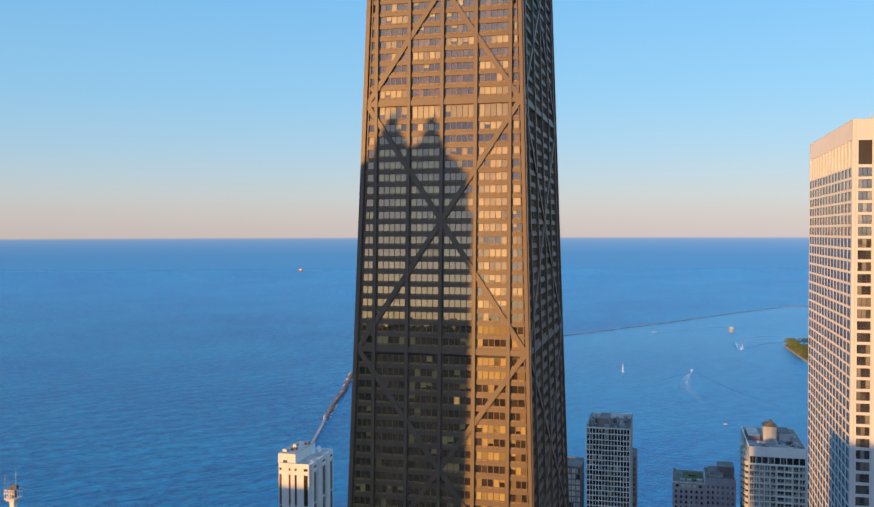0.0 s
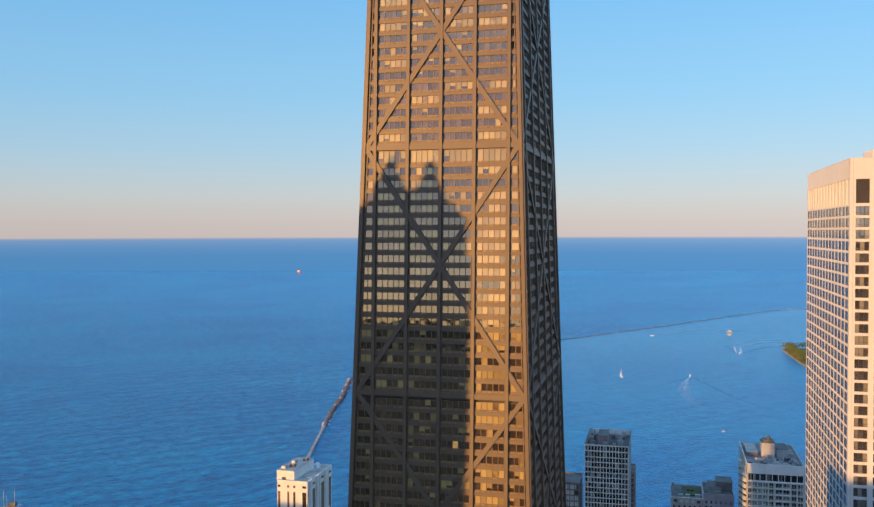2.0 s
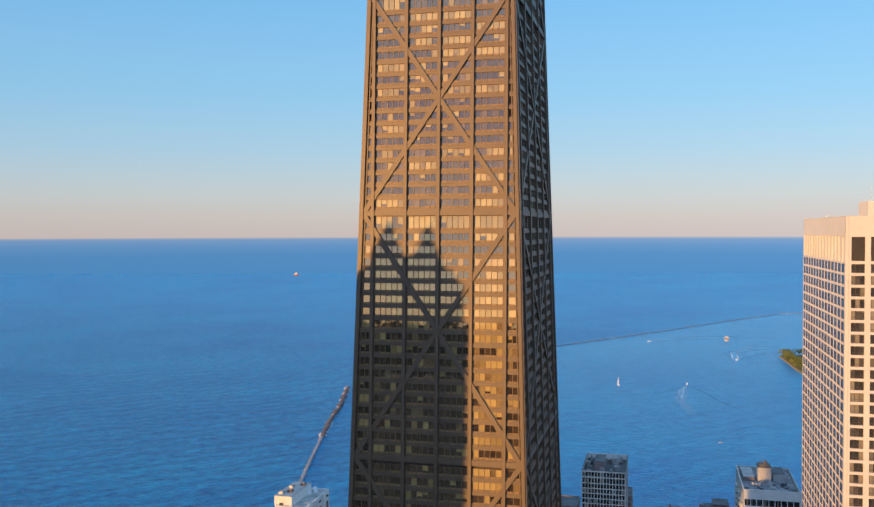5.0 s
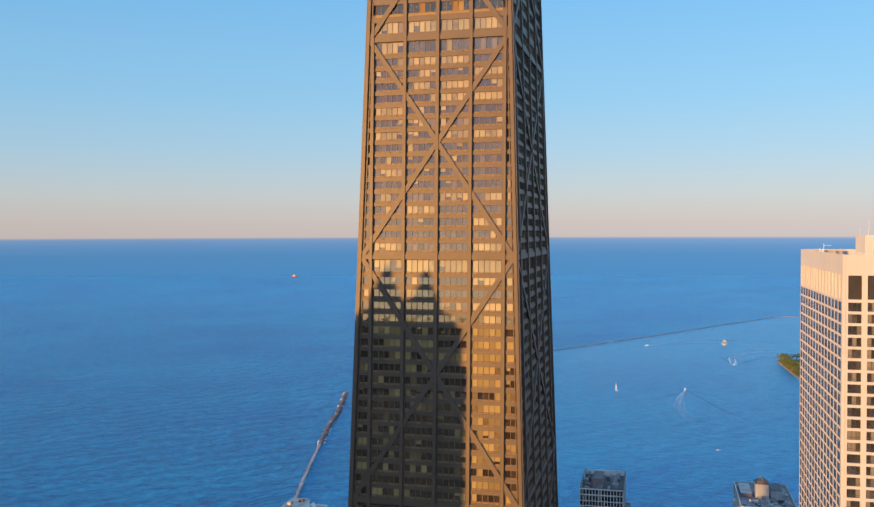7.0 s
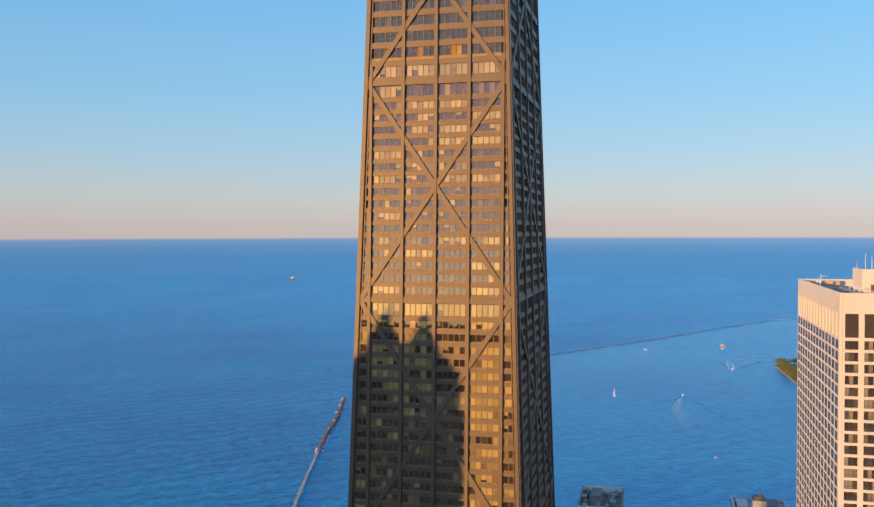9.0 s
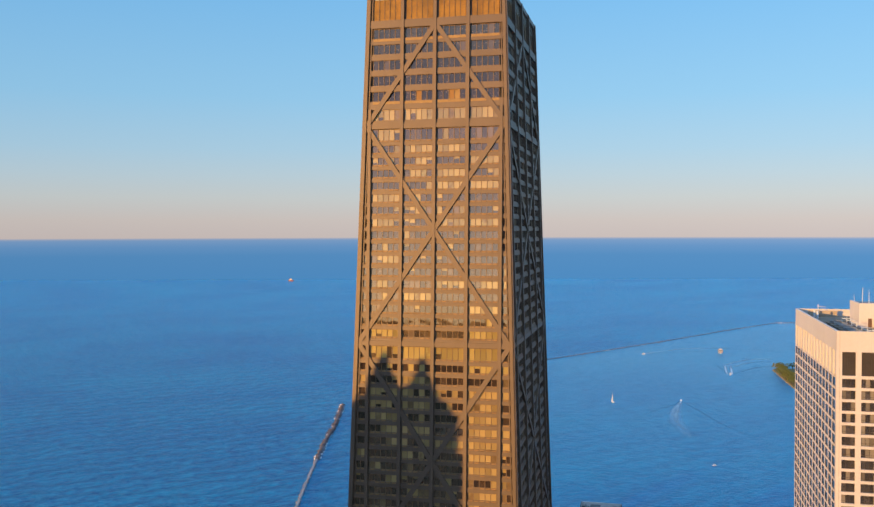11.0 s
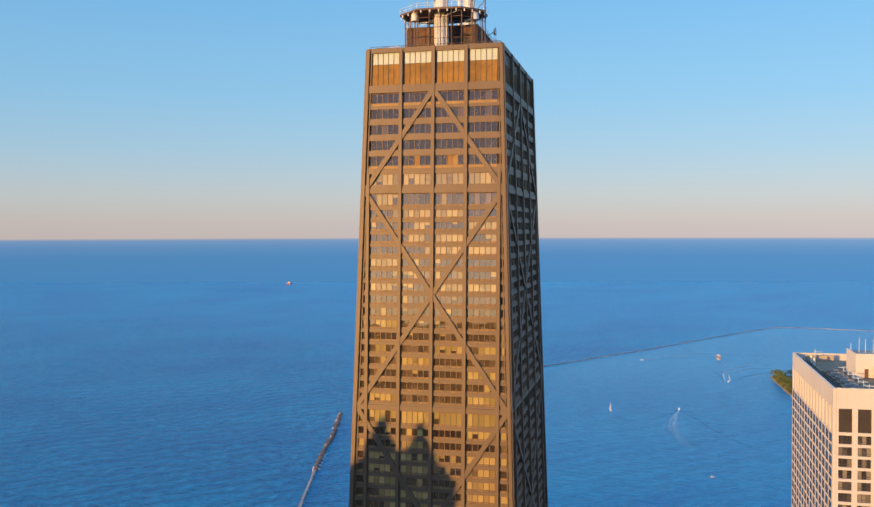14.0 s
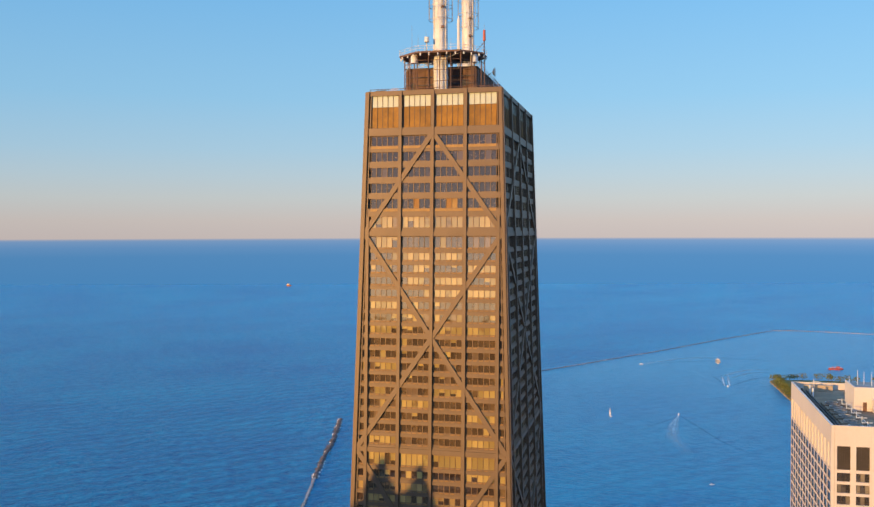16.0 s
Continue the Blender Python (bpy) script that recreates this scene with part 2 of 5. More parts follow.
def water_material():
    """Lake water: blue body, swell and wind waves at several lengths with their light and shade painted in, gust
    patches, and a calmer harbour behind the breakwater.
    """
    n = Nodes("lake_water")
    turn = radians(46)
    co, sep, mp = n.add("TexCoord"), n.add("SeparateXYZ"), n.add("Mapping", vector_type="TEXTURE")
    n.join(co.outputs["Object"], sep.inputs[0])
    n.join(co.outputs["Object"], mp.inputs[0])
    mp.inputs["Rotation"].default_value = (0, 0, turn)
    swell_n = n.add("TexWave", bands_direction="Y", Scale=0.0098, Distortion=8.0, Detail=3.0, **{"Detail Scale": 1.3, "Detail Roughness": 0.6})
    n.join(mp.outputs[0], swell_n.inputs["Vector"])
    swell = swell_n.outputs["Fac"]
    long_w = n.noise(0.072, 5, (1, 2.8, 1), 0.66, turn)
    short_w = n.noise(0.22, 3, (1, 3.0, 1), 0.6, turn)
    ripple = n.noise(0.038, 5, (1, 4.5, 1), 0.66, radians(-6))
    gust = n.noise(0.0022, 4, (1, 1.6, 1), 0.55, turn)
    streaks = n.noise(0.012, 4, (1, 4.5, 1), 0.6, turn)
    across = n.math("SUBTRACT", n.math("ADD", sep.outputs[0], 187.0), n.math("MULTIPLY", n.math("SUBTRACT", sep.outputs[1], 1826.0), 0.645))
    calm = n.add("MapRange", **{"From Min": -30.0, "From Max": 30.0})
    n.join(across, calm.inputs[0])
    east = n.add("MapRange", **{"From Min": -330.0, "From Max": -120.0})
    n.join(sep.outputs[0], east.inputs[0])
    near = n.add("MapRange", **{"From Min": 750.0, "From Max": 1350.0, "To Min": 0.6})
    n.join(sep.outputs[1], near.inputs[0])
    # the breakwater bends south-west; beyond it the open lake begins again
    inside = n.add("MapRange", **{"From Min": -25.0, "From Max": 25.0})
    n.join(n.math("SUBTRACT", n.math("SUBTRACT", 2896.0, n.math("MULTIPLY", sep.outputs[0], 0.235)), sep.outputs[1]), inside.inputs[0])
    sheltered = n.math("MULTIPLY", n.math("MULTIPLY", calm.outputs[0], inside.outputs[0]), east.outputs[0])
    calm = n.math("MULTIPLY", sheltered, near.outputs[0])
    c = n.ramp(gust, [(0.32, (0.001, 0.198, 0.415)), (0.68, (0.002, 0.290, 0.49))])
    # colour brightened with distance, standing in for sky reflected at flat angles
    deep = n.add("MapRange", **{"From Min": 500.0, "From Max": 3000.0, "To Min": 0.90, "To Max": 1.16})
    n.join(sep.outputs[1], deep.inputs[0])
    # harbour colour paled in place of the sky its calm water mirrors
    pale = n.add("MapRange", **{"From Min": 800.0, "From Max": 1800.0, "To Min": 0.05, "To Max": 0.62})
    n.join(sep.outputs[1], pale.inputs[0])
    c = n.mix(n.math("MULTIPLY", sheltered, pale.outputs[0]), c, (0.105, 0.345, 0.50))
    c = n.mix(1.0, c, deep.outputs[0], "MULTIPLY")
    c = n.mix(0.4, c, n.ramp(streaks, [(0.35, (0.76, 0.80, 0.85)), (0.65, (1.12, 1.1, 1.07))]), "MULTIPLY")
    # bright crests and shaded troughs of waves and ripples multiplied into the colour
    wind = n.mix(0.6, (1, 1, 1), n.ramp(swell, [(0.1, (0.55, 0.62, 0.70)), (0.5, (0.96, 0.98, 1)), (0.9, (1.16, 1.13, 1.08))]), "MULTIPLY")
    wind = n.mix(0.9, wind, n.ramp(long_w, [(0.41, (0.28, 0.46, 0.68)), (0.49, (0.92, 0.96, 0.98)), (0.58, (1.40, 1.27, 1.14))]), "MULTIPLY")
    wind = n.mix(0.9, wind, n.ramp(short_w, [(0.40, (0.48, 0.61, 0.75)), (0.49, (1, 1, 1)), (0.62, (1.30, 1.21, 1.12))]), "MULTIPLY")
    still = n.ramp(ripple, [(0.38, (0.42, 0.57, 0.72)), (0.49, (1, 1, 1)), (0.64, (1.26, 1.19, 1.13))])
    # the pattern of the waves melts together far out, and the far water is paler towards the south, its reflected sky
    # painted in
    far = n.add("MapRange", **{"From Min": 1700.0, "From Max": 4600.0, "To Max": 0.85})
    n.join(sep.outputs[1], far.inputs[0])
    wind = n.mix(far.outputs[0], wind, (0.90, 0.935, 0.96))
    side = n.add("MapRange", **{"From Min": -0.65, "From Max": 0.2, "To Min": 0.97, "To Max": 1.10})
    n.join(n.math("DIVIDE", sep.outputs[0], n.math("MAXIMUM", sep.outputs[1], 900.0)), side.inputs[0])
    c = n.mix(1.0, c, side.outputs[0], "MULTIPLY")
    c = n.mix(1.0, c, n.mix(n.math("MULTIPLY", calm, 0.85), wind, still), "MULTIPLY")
    h = n.math("ADD", n.math("MULTIPLY", long_w, 0.9), n.math("MULTIPLY", short_w, 0.4))
    h = n.math("ADD", n.math("MULTIPLY", h, n.math("SUBTRACT", 1.0, n.math("MULTIPLY", calm, 0.75))), n.math("MULTIPLY", n.math("MULTIPLY", ripple, calm), 0.9))
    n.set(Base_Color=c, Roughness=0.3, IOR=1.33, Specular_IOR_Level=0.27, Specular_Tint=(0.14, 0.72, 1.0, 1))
    n.bump(h, 1.0, 3.4)
    return n.mat


def wake_material(name, colour, body):
    """Disturbed water: thins out towards the edges of the streak and breaks up along it."""
    n = Nodes(name)
    uv, sep = n.add("UVMap"), n.add("SeparateXYZ")
    n.join(uv.outputs[0], sep.inputs[0])
    edge = n.math("SUBTRACT", 1.0, n.math("ABSOLUTE", n.math("SUBTRACT", n.math("MULTIPLY", sep.outputs[1], 2.0), 1.0)))
    tail = n.math("SUBTRACT", 1.0, n.math("POWER", sep.outputs[0], 3.0))
    broken = n.add("MapRange", **{"From Min": 0.3, "From Max": 0.65, "To Min": 0.25})
    n.join(n.noise(0.16, 4), broken.inputs[0])
    a = n.math("MULTIPLY", n.math("MULTIPLY", edge, tail), n.math("MULTIPLY", broken.outputs[0], body))
    n.set(Base_Color=colour, Roughness=0.5, Alpha=a)
    return n.mat


M_WAKE = wake_material("boat_wake", (0.66, 0.73, 0.78), 1.7)
M_WAKE_FAINT = wake_material("faint_boat_wake", (0.42, 0.60, 0.72), 0.95)
# dark blue for the wake's arms paints the shaded side of its waves
M_WAKE_SHADE = wake_material("wake_wave_shade", (0.003, 0.10, 0.26), 0.5)
M_LEAF, M_WATER, M_LAMP_ROOM = leaf_material(), water_material(), lamp_room_material()


# ---- mesh helpers ----
class Geo:
    """Vertices and faces of one part."""

    def __init__(self):
        self.v, self.f, self.m = [], [], []

    def prism(self, low, high, mat=0):
        """A closed prism between two rings with the same number of points."""
        n, b = len(low), len(self.v)
        self.v += [tuple(p) for p in low] + [tuple(p) for p in high]
        faces = [tuple(b + i for i in reversed(range(n))), tuple(b + n + i for i in range(n))]
        faces += [(b + i, b + (i + 1) % n, b + n + (i + 1) % n, b + n + i) for i in range(n)]
        self.f += faces
        self.m += [mat] * len(faces)
        return self

    def box(self, x0, x1, y0, y1, z0, z1, mat=0):
        ring = ((x0, y0), (x1, y0), (x1, y1), (x0, y1))
        return self.prism([(x, y, z0) for x, y in ring], [(x, y, z1) for x, y in ring], mat)

    def tube(self, a, b, r0, r1=None, n=8, mat=0):
        """A round bar from a to b."""
        a, b = Vector(a), Vector(b)
        r1 = r0 if r1 is None else r1
        q = (b - a).to_track_quat("Z", "Y")
        ring = [Vector((math.cos(2 * math.pi * i / n), math.sin(2 * math.pi * i / n), 0)) for i in range(n)]
        return self.prism([a + q @ (p * r0) for p in ring], [b + q @ (p * r1) for p in ring], mat)

    def ring(self, centre, r, w, h, n=24, mat=0):
        """A flat round band."""
        x, y, z = centre
        b = len(self.v)
        for i in range(n):
            a = 2 * math.pi * i / n
            for rr, zz in ((r, z), (r + w, z), (r + w, z + h), (r, z + h)):
                self.v.append((x + rr * math.cos(a), y + rr * math.sin(a), zz))
        for i in range(n):
            j = (i + 1) % n
            for k in range(4):
                self.f.append((b + 4 * i + k, b + 4 * j + k, b + 4 * j + (k + 1) % 4, b + 4 * i + (k + 1) % 4))
                self.m.append(mat)
        return self

    def mesh(self, name, *mats):
        me = bpy.data.meshes.new(name)
        me.from_pydata(self.v, [], self.f)
        for m in mats:
            me.materials.append(m)
        if len(mats) > 1:
            me.polygons.foreach_set("material_index", self.m)
        me.update()
        return me


def thing(name, label, category, group="", kind="", at=(0, 0, 0)):
    ob = new(name)
    ob.empty_display_size = 1.0
    ob.location = at
    return tagged(ob, label, category, group, kind)


def part(name, geo, mats, parent, label="", kind="", smooth=False):
    """Links a Geo or a mesh as one object under a thing or a part; coordinates are the world's."""
    mats = mats if isinstance(mats, (list, tuple)) else (mats,)
    me = geo.mesh(name, *mats) if isinstance(geo, Geo) else geo
    if mats and not me.materials:
        me.materials.append(mats[0])
    if smooth:
        me.polygons.foreach_set("use_smooth", [True] * len(me.polygons))
    ob = new(name, me)
    ob.parent = parent
    if parent is not None:
        ob.matrix_parent_inverse = Matrix.Translation(parent.matrix_basis.translation).inverted() if parent.type == "EMPTY" else Matrix()
    return tagged(ob, label, "", "", kind)


def single(name, geo, mats, label, category, group="", kind="", smooth=False):
    ob = part(name, geo, mats, None, "", "", smooth)
    return tagged(ob, label, category, group, kind)


# ---- ground, shore and lake ----
SEA = -1.0
EYE_X, EYE_Y, AHEAD = 46.4, -216.6, Vector((-0.2385, 0.9711))


def lake_height(x, y):
    """The sheet lifts very slightly in the far distance, towards the horizon."""
    d = (x - EYE_X) * AHEAD.x + (y - EYE_Y) * AHEAD.y
    return SEA + (22.0 * (min(d, 5400) - 3400) ** 2 / 1450 ** 2 if d > 3400 else 0.0)


def build_lake():
    g = Geo()
    xs = [-40000, -16000, -9000, -6000, -4500] + list(range(-3600, 3601, 300)) + [4500, 6000, 9000, 16000, 40000]
    ys = [-500, 100, 548, 700, 1000, 1500, 2000, 2500, 3000] + list(range(3200, 6401, 200)) + [8000, 12000, 20000, 40000]
    g.v = [(x, y, lake_height(x, y)) for y in ys for x in xs]
    n = len(xs)
    g.f = [(j * n + i, j * n + i + 1, j * n + n + i + 1, j * n + n + i) for j in range(len(ys) - 1) for i in range(n - 1)]
    g.m = [0] * len(g.f)
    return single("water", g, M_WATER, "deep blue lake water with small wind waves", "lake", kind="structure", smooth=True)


build_lake()
SHORE = [(16000, 556), (160, 556), (-60, 520), (-240, 470), (-380, 400), (-600, 330), (-2200, 60), (-16000, -420)]
shore_ring = [(-16000, -20000), (16000, -20000)] + SHORE
single("ground", Geo().prism([(x, y, -6) for x, y in shore_ring], [(x, y, 0) for x, y in shore_ring]), M_ASPHALT, "dark grey city ground reaching the lake shore", "ground", kind="structure")


# ---- the tapered tower ----
BASE_X, BASE_Y, TOP_X, TOP_Y, ROOF = 25.15, 40.38, 15.24, 24.38, 343.7


def half_widths(z):
    k = 1 - z / ROOF
    return TOP_X + (BASE_X - TOP_X) * k, TOP_Y + (BASE_Y - TOP_Y) * k


def on_face(face, u, z, d):
    """A point of a tower face: u along it (to the right, seen from outside), z up, d out of the face."""
    hx, hy = half_widths(z)
    if face == "west":
        return (u, -(hy + d), z)
    if face == "south":
        return (hx + d, u, z)
    if face == "east":
        return (-u, hy + d, z)
    return (-(hx + d), -u, z)


def face_half(face, z):
    return half_widths(z)[0 if face in ("west", "east") else 1]


def slab(g, face, ring, d0, d1, mat=0):
    """A flat piece on a face, given by its outline (u, z), between two depths."""
    return g.prism([on_face(face, u, z, d1) for u, z in reversed(ring)], [on_face(face, u, z, d0) for u, z in reversed(ring)], mat)


def rect(g, face, u0, u1, z0, z1, d0, d1, mat=0):
    return slab(g, face, ((u0, z0), (u1, z0), (u1, z1), (u0, z1)), d0, d1, mat)


BAY = {"west": 7.34, "east": 7.34, "south": 11.75, "north": 11.75}
BEAMS = [(335.6, 333.9), (312.75, 311.65), (265.2, 264.15), (212.4, 211.2), (160.6, 158.6), (108.0, 105.5), (56.0, 53.5), (10.0, 6.5)]


def floor_rows():
    """Window rows from the top down: (top, bottom, kind)."""
    rows = [(333.8 - 3.47 * i, 331.6 - 3.47 * i, "high") for i in range(5)] + [(315.95, 313.5, "high")]
    rows += [(310.0 - 2.69 * i + (1.55 if i == 0 else 0.72), 310.0 - 2.69 * i - 0.9, "home") for i in range(17)]
    rows += [(262.3 - 2.69 * i + (1.75 if i == 0 else 0.72), 262.3 - 2.69 * i - 0.9, "home") for i in range(19)]
    rows += [(209.9 - 2.8 * i + 0.76, 209.9 - 2.8 * i - 0.9, "home") for i in range(18)]
    z = 157.5
    while z > 14:
        if not any(b - 2.4 < z < t + 0.6 for t, b in BEAMS):
            rows.append((z, z - 2.1, "office"))
        z -= 3.75
    return rows


ROWS_OF_WINDOWS = floor_rows()


def window_frame(face, u0, u1, top, bottom, panes, depth):
    """The frame of one window band: head, sill and mullions in one piece."""
    w, hw = (u1 - u0) / panes, 0.055
    us = [u0]
    for i in range(1, panes):
        us += [u0 + i * w - hw, u0 + i * w + hw]
    us = [u0 - 0.02, u0 + hw] + us[1:] + [u1 - hw, u1 + 0.02]
    zs = [bottom, bottom + 0.08, top - 0.08, top]
    g = Geo()
    n = len(us)
    for d in (-depth + 0.13, -depth - 0.05):
        g.v += [on_face(face, u, z, d) for z in zs for u in us]
    solid = {(i, j) for j in range(3) for i in range(n - 1) if j != 1 or i % 2 == 0}
    for i, j in solid:
        a, b, c, e = j * n + i, j * n + i + 1, (j + 1) * n + i + 1, (j + 1) * n + i
        g.f.append((a, b, c, e))
        for (p, q), cell in (((a, b), (i, j - 1)), ((b, c), (i + 1, j)), ((c, e), (i, j + 1)), ((e, a), (i - 1, j))):
            if cell not in solid:
                g.f.append((q, p, p + 4 * n, q + 4 * n))
    g.m = [0] * len(g.f)
    return g


def window_panes(face, u0, u1, top, bottom, panes, depth):
    w = (u1 - u0) / panes
    return [rect(Geo(), face, u0 + i * w + 0.03, u0 + (i + 1) * w - 0.03, bottom + 0.04, top - 0.04, -depth - 0.03, -depth) for i in range(panes)]


def split_pane(q, share):
    """A pane whose blind is let down part of the way."""
    zs = sorted({round(v[2], 4) for v in q.v})
    cut = zs[0] + (zs[-1] - zs[0]) * (1 - share)
    g = Geo()
    lower, upper = [v for v in q.v if v[2] < cut], [v for v in q.v if v[2] >= cut]
    pairs = [(a, min(upper, key=lambda b: (b[0] - a[0]) ** 2 + (b[1] - a[1]) ** 2)) for a in lower]
    cx, cy = sum(a[0] for a in lower) / 4, sum(a[1] for a in lower) / 4
    pairs.sort(key=lambda ab: math.atan2(ab[0][1] - cy, ab[0][0] - cx))
    k = (cut - zs[0]) / (zs[-1] - zs[0])
    for ring in ([a for a, b in pairs], [tuple(Vector(a).lerp(Vector(b), k)) for a, b in pairs], [b for a, b in pairs]):
        g.v += ring
    for i in range(4):
        j = (i + 1) % 4
        g.f += [(i, j, 4 + j, 4 + i), (4 + i, 4 + j, 8 + j, 8 + i)]
        g.m += [0, 1]
    return g


def add_geo(g, other, mat=0):
    b = len(g.v)
    g.v += other.v
    g.f += [tuple(b + i for i in f) for f in other.f]
    g.m += [mat] * len(other.f)


LAMP_AT = (3.56, 201.5)          # the one room with its lamp on, seen in the shade
# blinds by floor, from the top: four bays, # drawn, + some, . open
BLINDS = """.... .... .... .... .... #### ++++ +##. ++.# .+#+ +.## #+.. .++. #.## ++.. .... +... .... +.#+ +#.. ...# .... #..#
+### .+.# .#.. #++# ##+# #+.# +#.# ++## .+.# +..# +..+ .+.# ...# ..++ ...+ ...# .+.+ ...# +..+
...# .+.# .+.. ...+ .... +..# .+.. ...# ..+. ...+ ...# .... ..+. .... .+.. .... ..+. ....""".split()


def build_tower():
    tower = thing("skyscraper", "tapered bronze-black skyscraper with crossed diagonal braces", "skyscraper")
    rnd = random.Random(11)
    # body behind the glass
    g = Geo()
    rings = []
    for z in (0, ROOF - 1.2):
        hx, hy = half_widths(z)
        rings.append([(x * (hx - 0.75), y * (hy - 0.75), z) for x, y in ((-1, -1), (1, -1), (1, 1), (-1, 1))])
    part("body", g.prism(*rings), M_BRONZE_DARK, tower)
    for face in ("west", "south", "east", "north"):
        seen = face in ("west", "south")
        bay = BAY[face]
        inner = [-2 * bay, -bay, 0, bay, 2 * bay]
        cw = 0.32 if face in ("west", "east") else 0.42
        # columns
        for k, u in enumerate(inner):
            top = ROOF - 0.1
            if abs(k - 2) == 2:
                top = 316.0
            part("column", rect(Geo(), face, u - cw, u + cw, 0, top, -0.8, 0.24), M_BRONZE, tower)
            g = Geo()
            for s in (-1, 1):
                rect(g, face, u + s * (cw + 0.1), u + s * (cw + 0.24), 0, top - 0.4, -0.8, -0.22)
            part("column_trim", g, M_BRONZE, tower)
        for s in (-1, 1):
            ends = [face_half(face, z) for z in (0, ROOF)]
            for a, b, d in ((0.0, 0.72, 0.28), (0.98, 1.2, -0.1)):
                ring = [(s * (ends[0] - a), 0), (s * (ends[0] - b), 0), (s * (ends[1] - b), ROOF), (s * (ends[1] - a), ROOF)]
                if s > 0:
                    ring = [ring[1], ring[0], ring[3], ring[2]]
                part("corner_column" if a == 0 else "corner_trim", slab(Geo(), face, ring, -0.8, d), M_BRONZE, tower)
        # tie beams
        for t, b in BEAMS:
            h = face_half(face, t)
            part("tie_beam", rect(Geo(), face, -h + 0.3, h - 0.3, b, t, -0.7, 0.05), M_BRONZE, tower)
        h = face_half(face, ROOF) - 0.2
        part("parapet", rect(Geo(), face, -h, h, ROOF - 0.9, ROOF + 0.15, -0.8, -0.04), M_BRONZE, tower)
        # braces: half a cross on top, whole crosses below
        bw = 0.52
        mids = [(t + b) / 2 for t, b in BEAMS]
        lines = [((0, mids[0] - 0.3), (s * (face_half(face, mids[1]) - 0.9), mids[1] + 0.4)) for s in (-1, 1)]
        for za, zb in zip(mids[1:], mids[2:]):
            for s in (-1, 1):
                lines.append(((s * (face_half(face, za) - 0.9), za - 0.3), (-s * (face_half(face, zb) - 0.9), zb + 0.3)))
        for (ua, za), (ub, zb) in lines:
            dx, dz = ub - ua, zb - za
            ln = math.hypot(dx, dz)
            nx, nz = -dz / ln * bw, dx / ln * bw
            ring = [(ua + nx, za + nz), (ub + nx, zb + nz), (ub - nx, zb - nz), (ua - nx, za - nz)]
            area = sum(p[0] * q[1] - q[0] * p[1] for p, q in zip(ring, ring[1:] + ring[:1]))
            part("brace", slab(Geo(), face, ring if area > 0 else ring[::-1], -0.6, 0.08 if rnd.random() < 0.5 else 0.092), M_BRONZE, tower)
        # plant floors under the roof: pale screens over amber louvres
        for k in range(4):
            u0, u1 = inner[k] + cw + 0.3, inner[k + 1] - cw - 0.3
            g, g2, g3 = Geo(), Geo(), Geo()
            n = 5 if bay < 10 else 8
            w = (u1 - u0) / n
            for i in range(n):
                rect(g, face, u0 + i * w + 0.05, u0 + (i + 1) * w - 0.05, 340.3, 342.75, -0.7, -0.5)
                rect(g2, face, u0 + i * w + 0.04, u0 + (i + 1) * w - 0.04, 335.7, 340.25, -0.7, -0.48 - 0.05 * (i % 2))
                rect(g3, face, u0 + i * w - 0.05, u0 + i * w + 0.05, 335.7, 342.75, -0.7, -0.38)
            part("plant_screen", g, M_PANEL_WHITE, tower, "pale plant-room screen")
            part("louvre_panel", g2, M_PANEL_ORANGE, tower, "amber louvre panel")
            part("mullion", g3, M_BRONZE, tower)
        # bright sill panels under the highest windows
        for k in range(4 if bay < 10 else 0):
            for z in (331.02, 317.12):
                part("sill_panel", rect(Geo(), face, inner[k] + cw + 0.26, inner[k + 1] - cw - 0.26, z, z + 0.54, -0.3, -0.17), M_AMBER_SILL, tower, "golden sill panel")
        # floors
        hidden_w, hidden_s, vents = Geo(), Geo(), Geo()
        for r, (top, bottom, kind) in enumerate(ROWS_OF_WINDOWS):
            near = seen and top > 170
            if face in ("south", "north") and kind == "home":
                top, bottom = top + 0.08, bottom - 0.06
            nxt = ROWS_OF_WINDOWS[r + 1][0] if r + 1 < len(ROWS_OF_WINDOWS) else bottom - 1.2
            low = max(nxt, next((t for t, b in BEAMS if b < bottom and t > nxt), nxt))
            h = face_half(face, bottom)
            g = Geo() if near else hidden_s
            vent = 0.3 if kind == "home" else 0.0
            rect(g, face, -h + 0.5, h - 0.5, low - 0.02, bottom - vent, -0.76, -0.2)
            if vent:
                rect(g, face, -h + 0.5, h - 0.5, bottom - vent, bottom, -0.76, -0.34)
            if near:
                part("spandrel", g, M_BRONZE, tower)
            spans = [(inner[k] + cw + 0.24, inner[k + 1] - cw - 0.24) for k in range(4)]
            if h - 1.2 - (2 * bay + cw + 0.24) > 0.5:
                spans = [(-h + 1.2, -2 * bay - cw - 0.24)] + spans + [(2 * bay + cw + 0.24, h - 1.2)]
